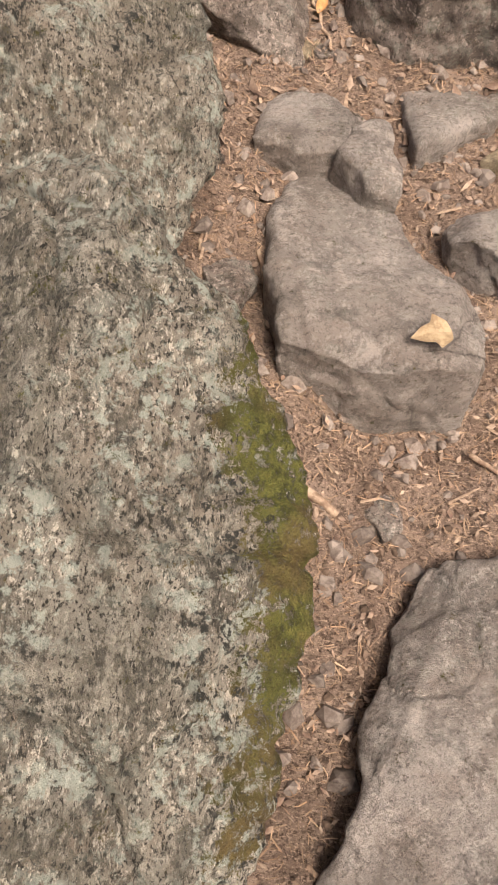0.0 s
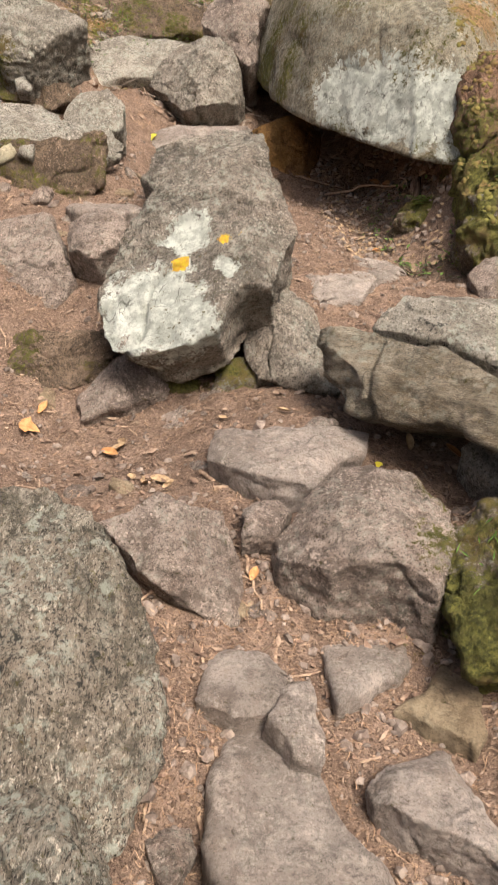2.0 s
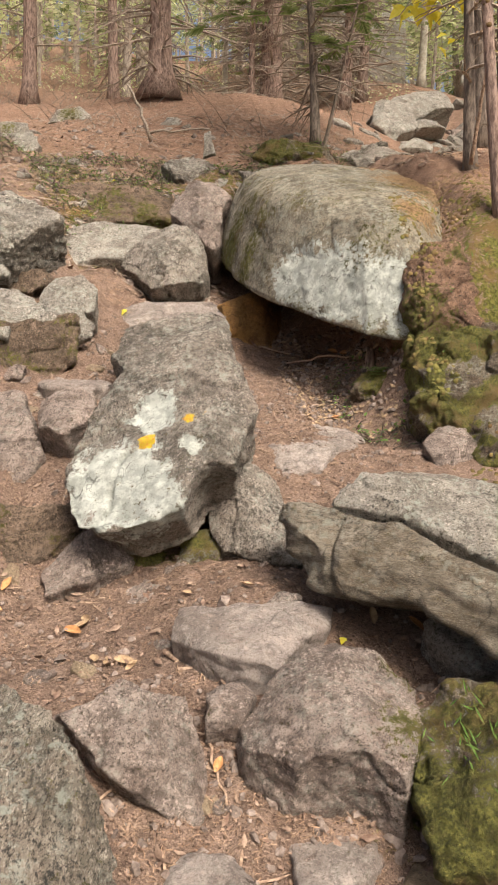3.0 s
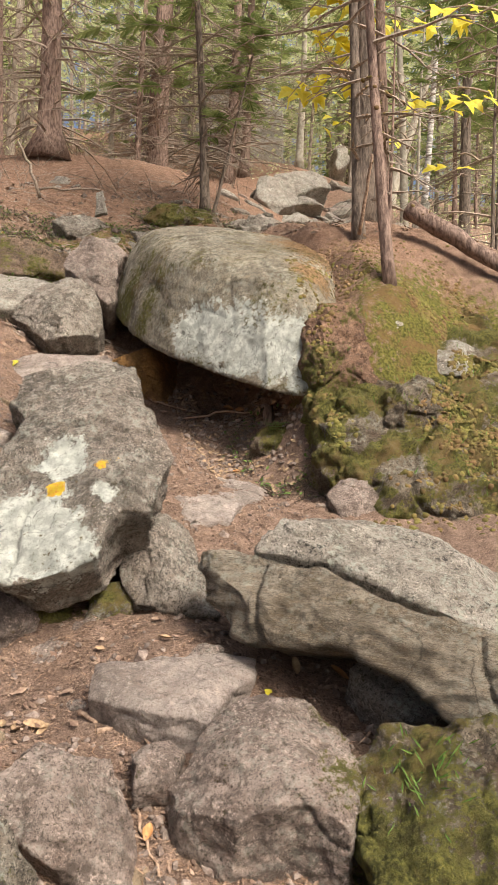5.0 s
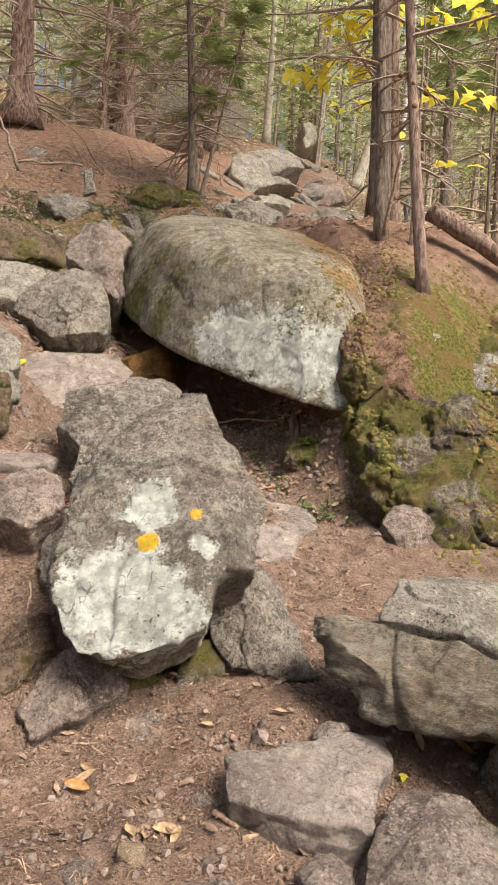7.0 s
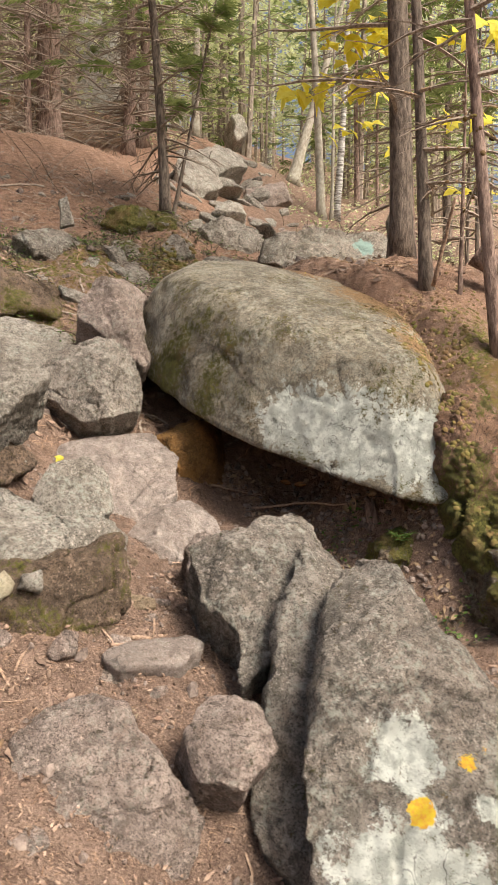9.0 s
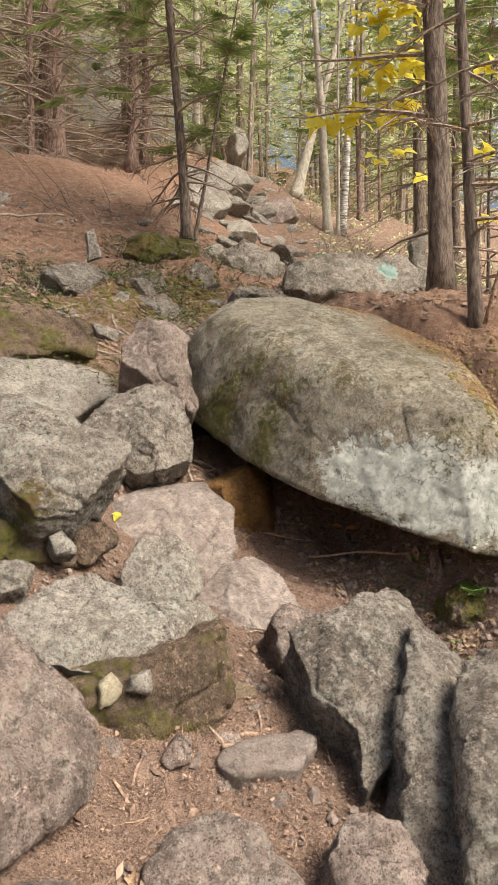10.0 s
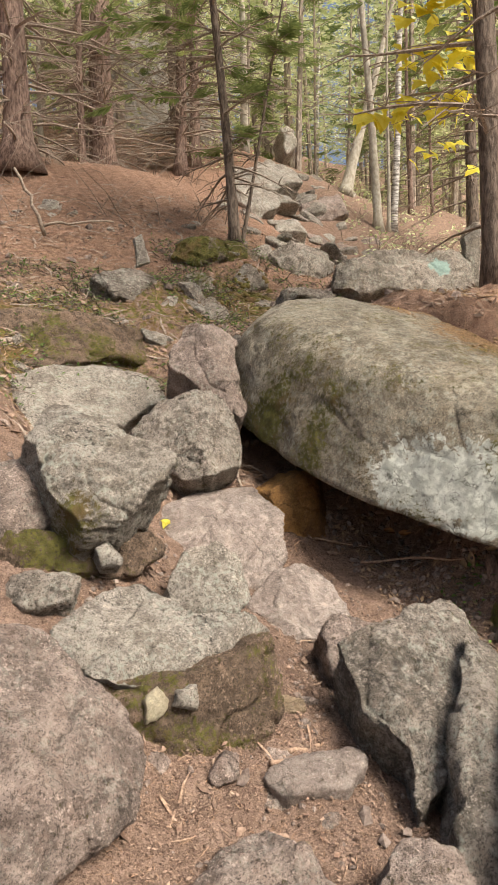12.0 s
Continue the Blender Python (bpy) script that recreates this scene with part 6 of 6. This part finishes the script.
def tangle(name, label, count, area, seed):
    """Dark roots, dead stalks and small leaves crowding an eroded bank."""
    rnd = random.Random(seed)
    v, fc, lv, lf = [], [], [], []
    (x0, x1), (y0, y1) = area
    for j in range(count):
        x, y = rnd.uniform(x0, x1), rnd.uniform(y0, y1)
        if noise.noise(Vector((x * 1.6, y * 1.6, seed))) < -0.1:
            continue
        p = Vector((x, y, surface(x, y) - 0.01))
        d = Vector((rnd.uniform(-1, 1), rnd.uniform(-1, 0.4), rnd.uniform(0.0, 0.7))).normalized()
        n = rnd.uniform(0.05, 0.22)
        bow = Vector((rnd.uniform(-0.3, 0.3), rnd.uniform(-0.3, 0.3), -0.35)) * n
        tube(v, fc, [p, p + d * n * 0.4, p + d * n * 0.75 + bow * 0.4, p + d * n + bow], [0.005, 0.004, 0.003, 0.0015], 3, 0, rnd)
        for i in range(rnd.choice((0, 1, 3))):
            a = Vector((rnd.uniform(-1, 1), rnd.uniform(-1, 0.3), rnd.uniform(-0.2, 0.5))).normalized()
            leaf_quad(lv, lf, p + d * n * rnd.uniform(0.3, 0.9), a, Vector((0, -0.5, 1)).normalized(), rnd.uniform(0.02, 0.045), 0.02)
    tagged(mesh_of(name, v, fc, BARK_DARK), label, "undergrowth", kind="stuff")
    tagged(mesh_of("low_plants", lv, lf, FERN), "small green leaves among the roots of the bank", "undergrowth", kind="stuff")


tangle("bank_roots", "dark roots and dead stalks on the eroded bank", 5200, ((-2.6, 1.4), (7.9, 10.2)), 51)
tangle("hollow_roots", "dark roots and stalks at the mouth of the hollow", 700, ((1.25, 1.95), (4.6, 5.9)), 52)
tangle("slope_plants", "low plants and stalks round the hummock", 900, ((0.9, 2.6), (9.8, 11.2)), 53)
tangle("ledge_plants", "low plants and stalks beyond the great boulder", 1200, ((2.4, 6.0), (8.5, 12.0)), 54)
litter("hollow_stones", "broken stones and clods in the hollow", 420, ((0.9, 1.75), (4.9, 6.8)), 55, "pebble", PEBBLE, 0.05)
litter("hollow_leaves", "dry leaf scraps in the hollow", 900, ((0.9, 1.8), (4.7, 6.8)), 56, "chip", LEAFTAN, 0.04)
litter("leaf_scraps", "dry tan leaf scraps on the trail", 900, ((-1.3, 1.3), (1.6, 5.6)), 57, "chip", CHIP, 0.042)
litter("trail_stones", "angular stone fragments in the trail", 520, ((-0.2, 1.2), (0.3, 2.4)), 58, "pebble", PEBBLE, 0.04)
root_stump("small broken stump in the hollow", 1.54, 5.66, surface(1.54, 5.66))
litter("bank_twigs", "grey twigs strewn over the needle slope", 1600, ((-2.5, 4.0), (6.8, 13.0)), 16, "needle", DEAD, 0.22)
litter("trail_twigs", "short dry twigs on the trail", 420, ((-1.2, 1.4), (0.3, 6.0)), 17, "needle", STICK, 0.09)
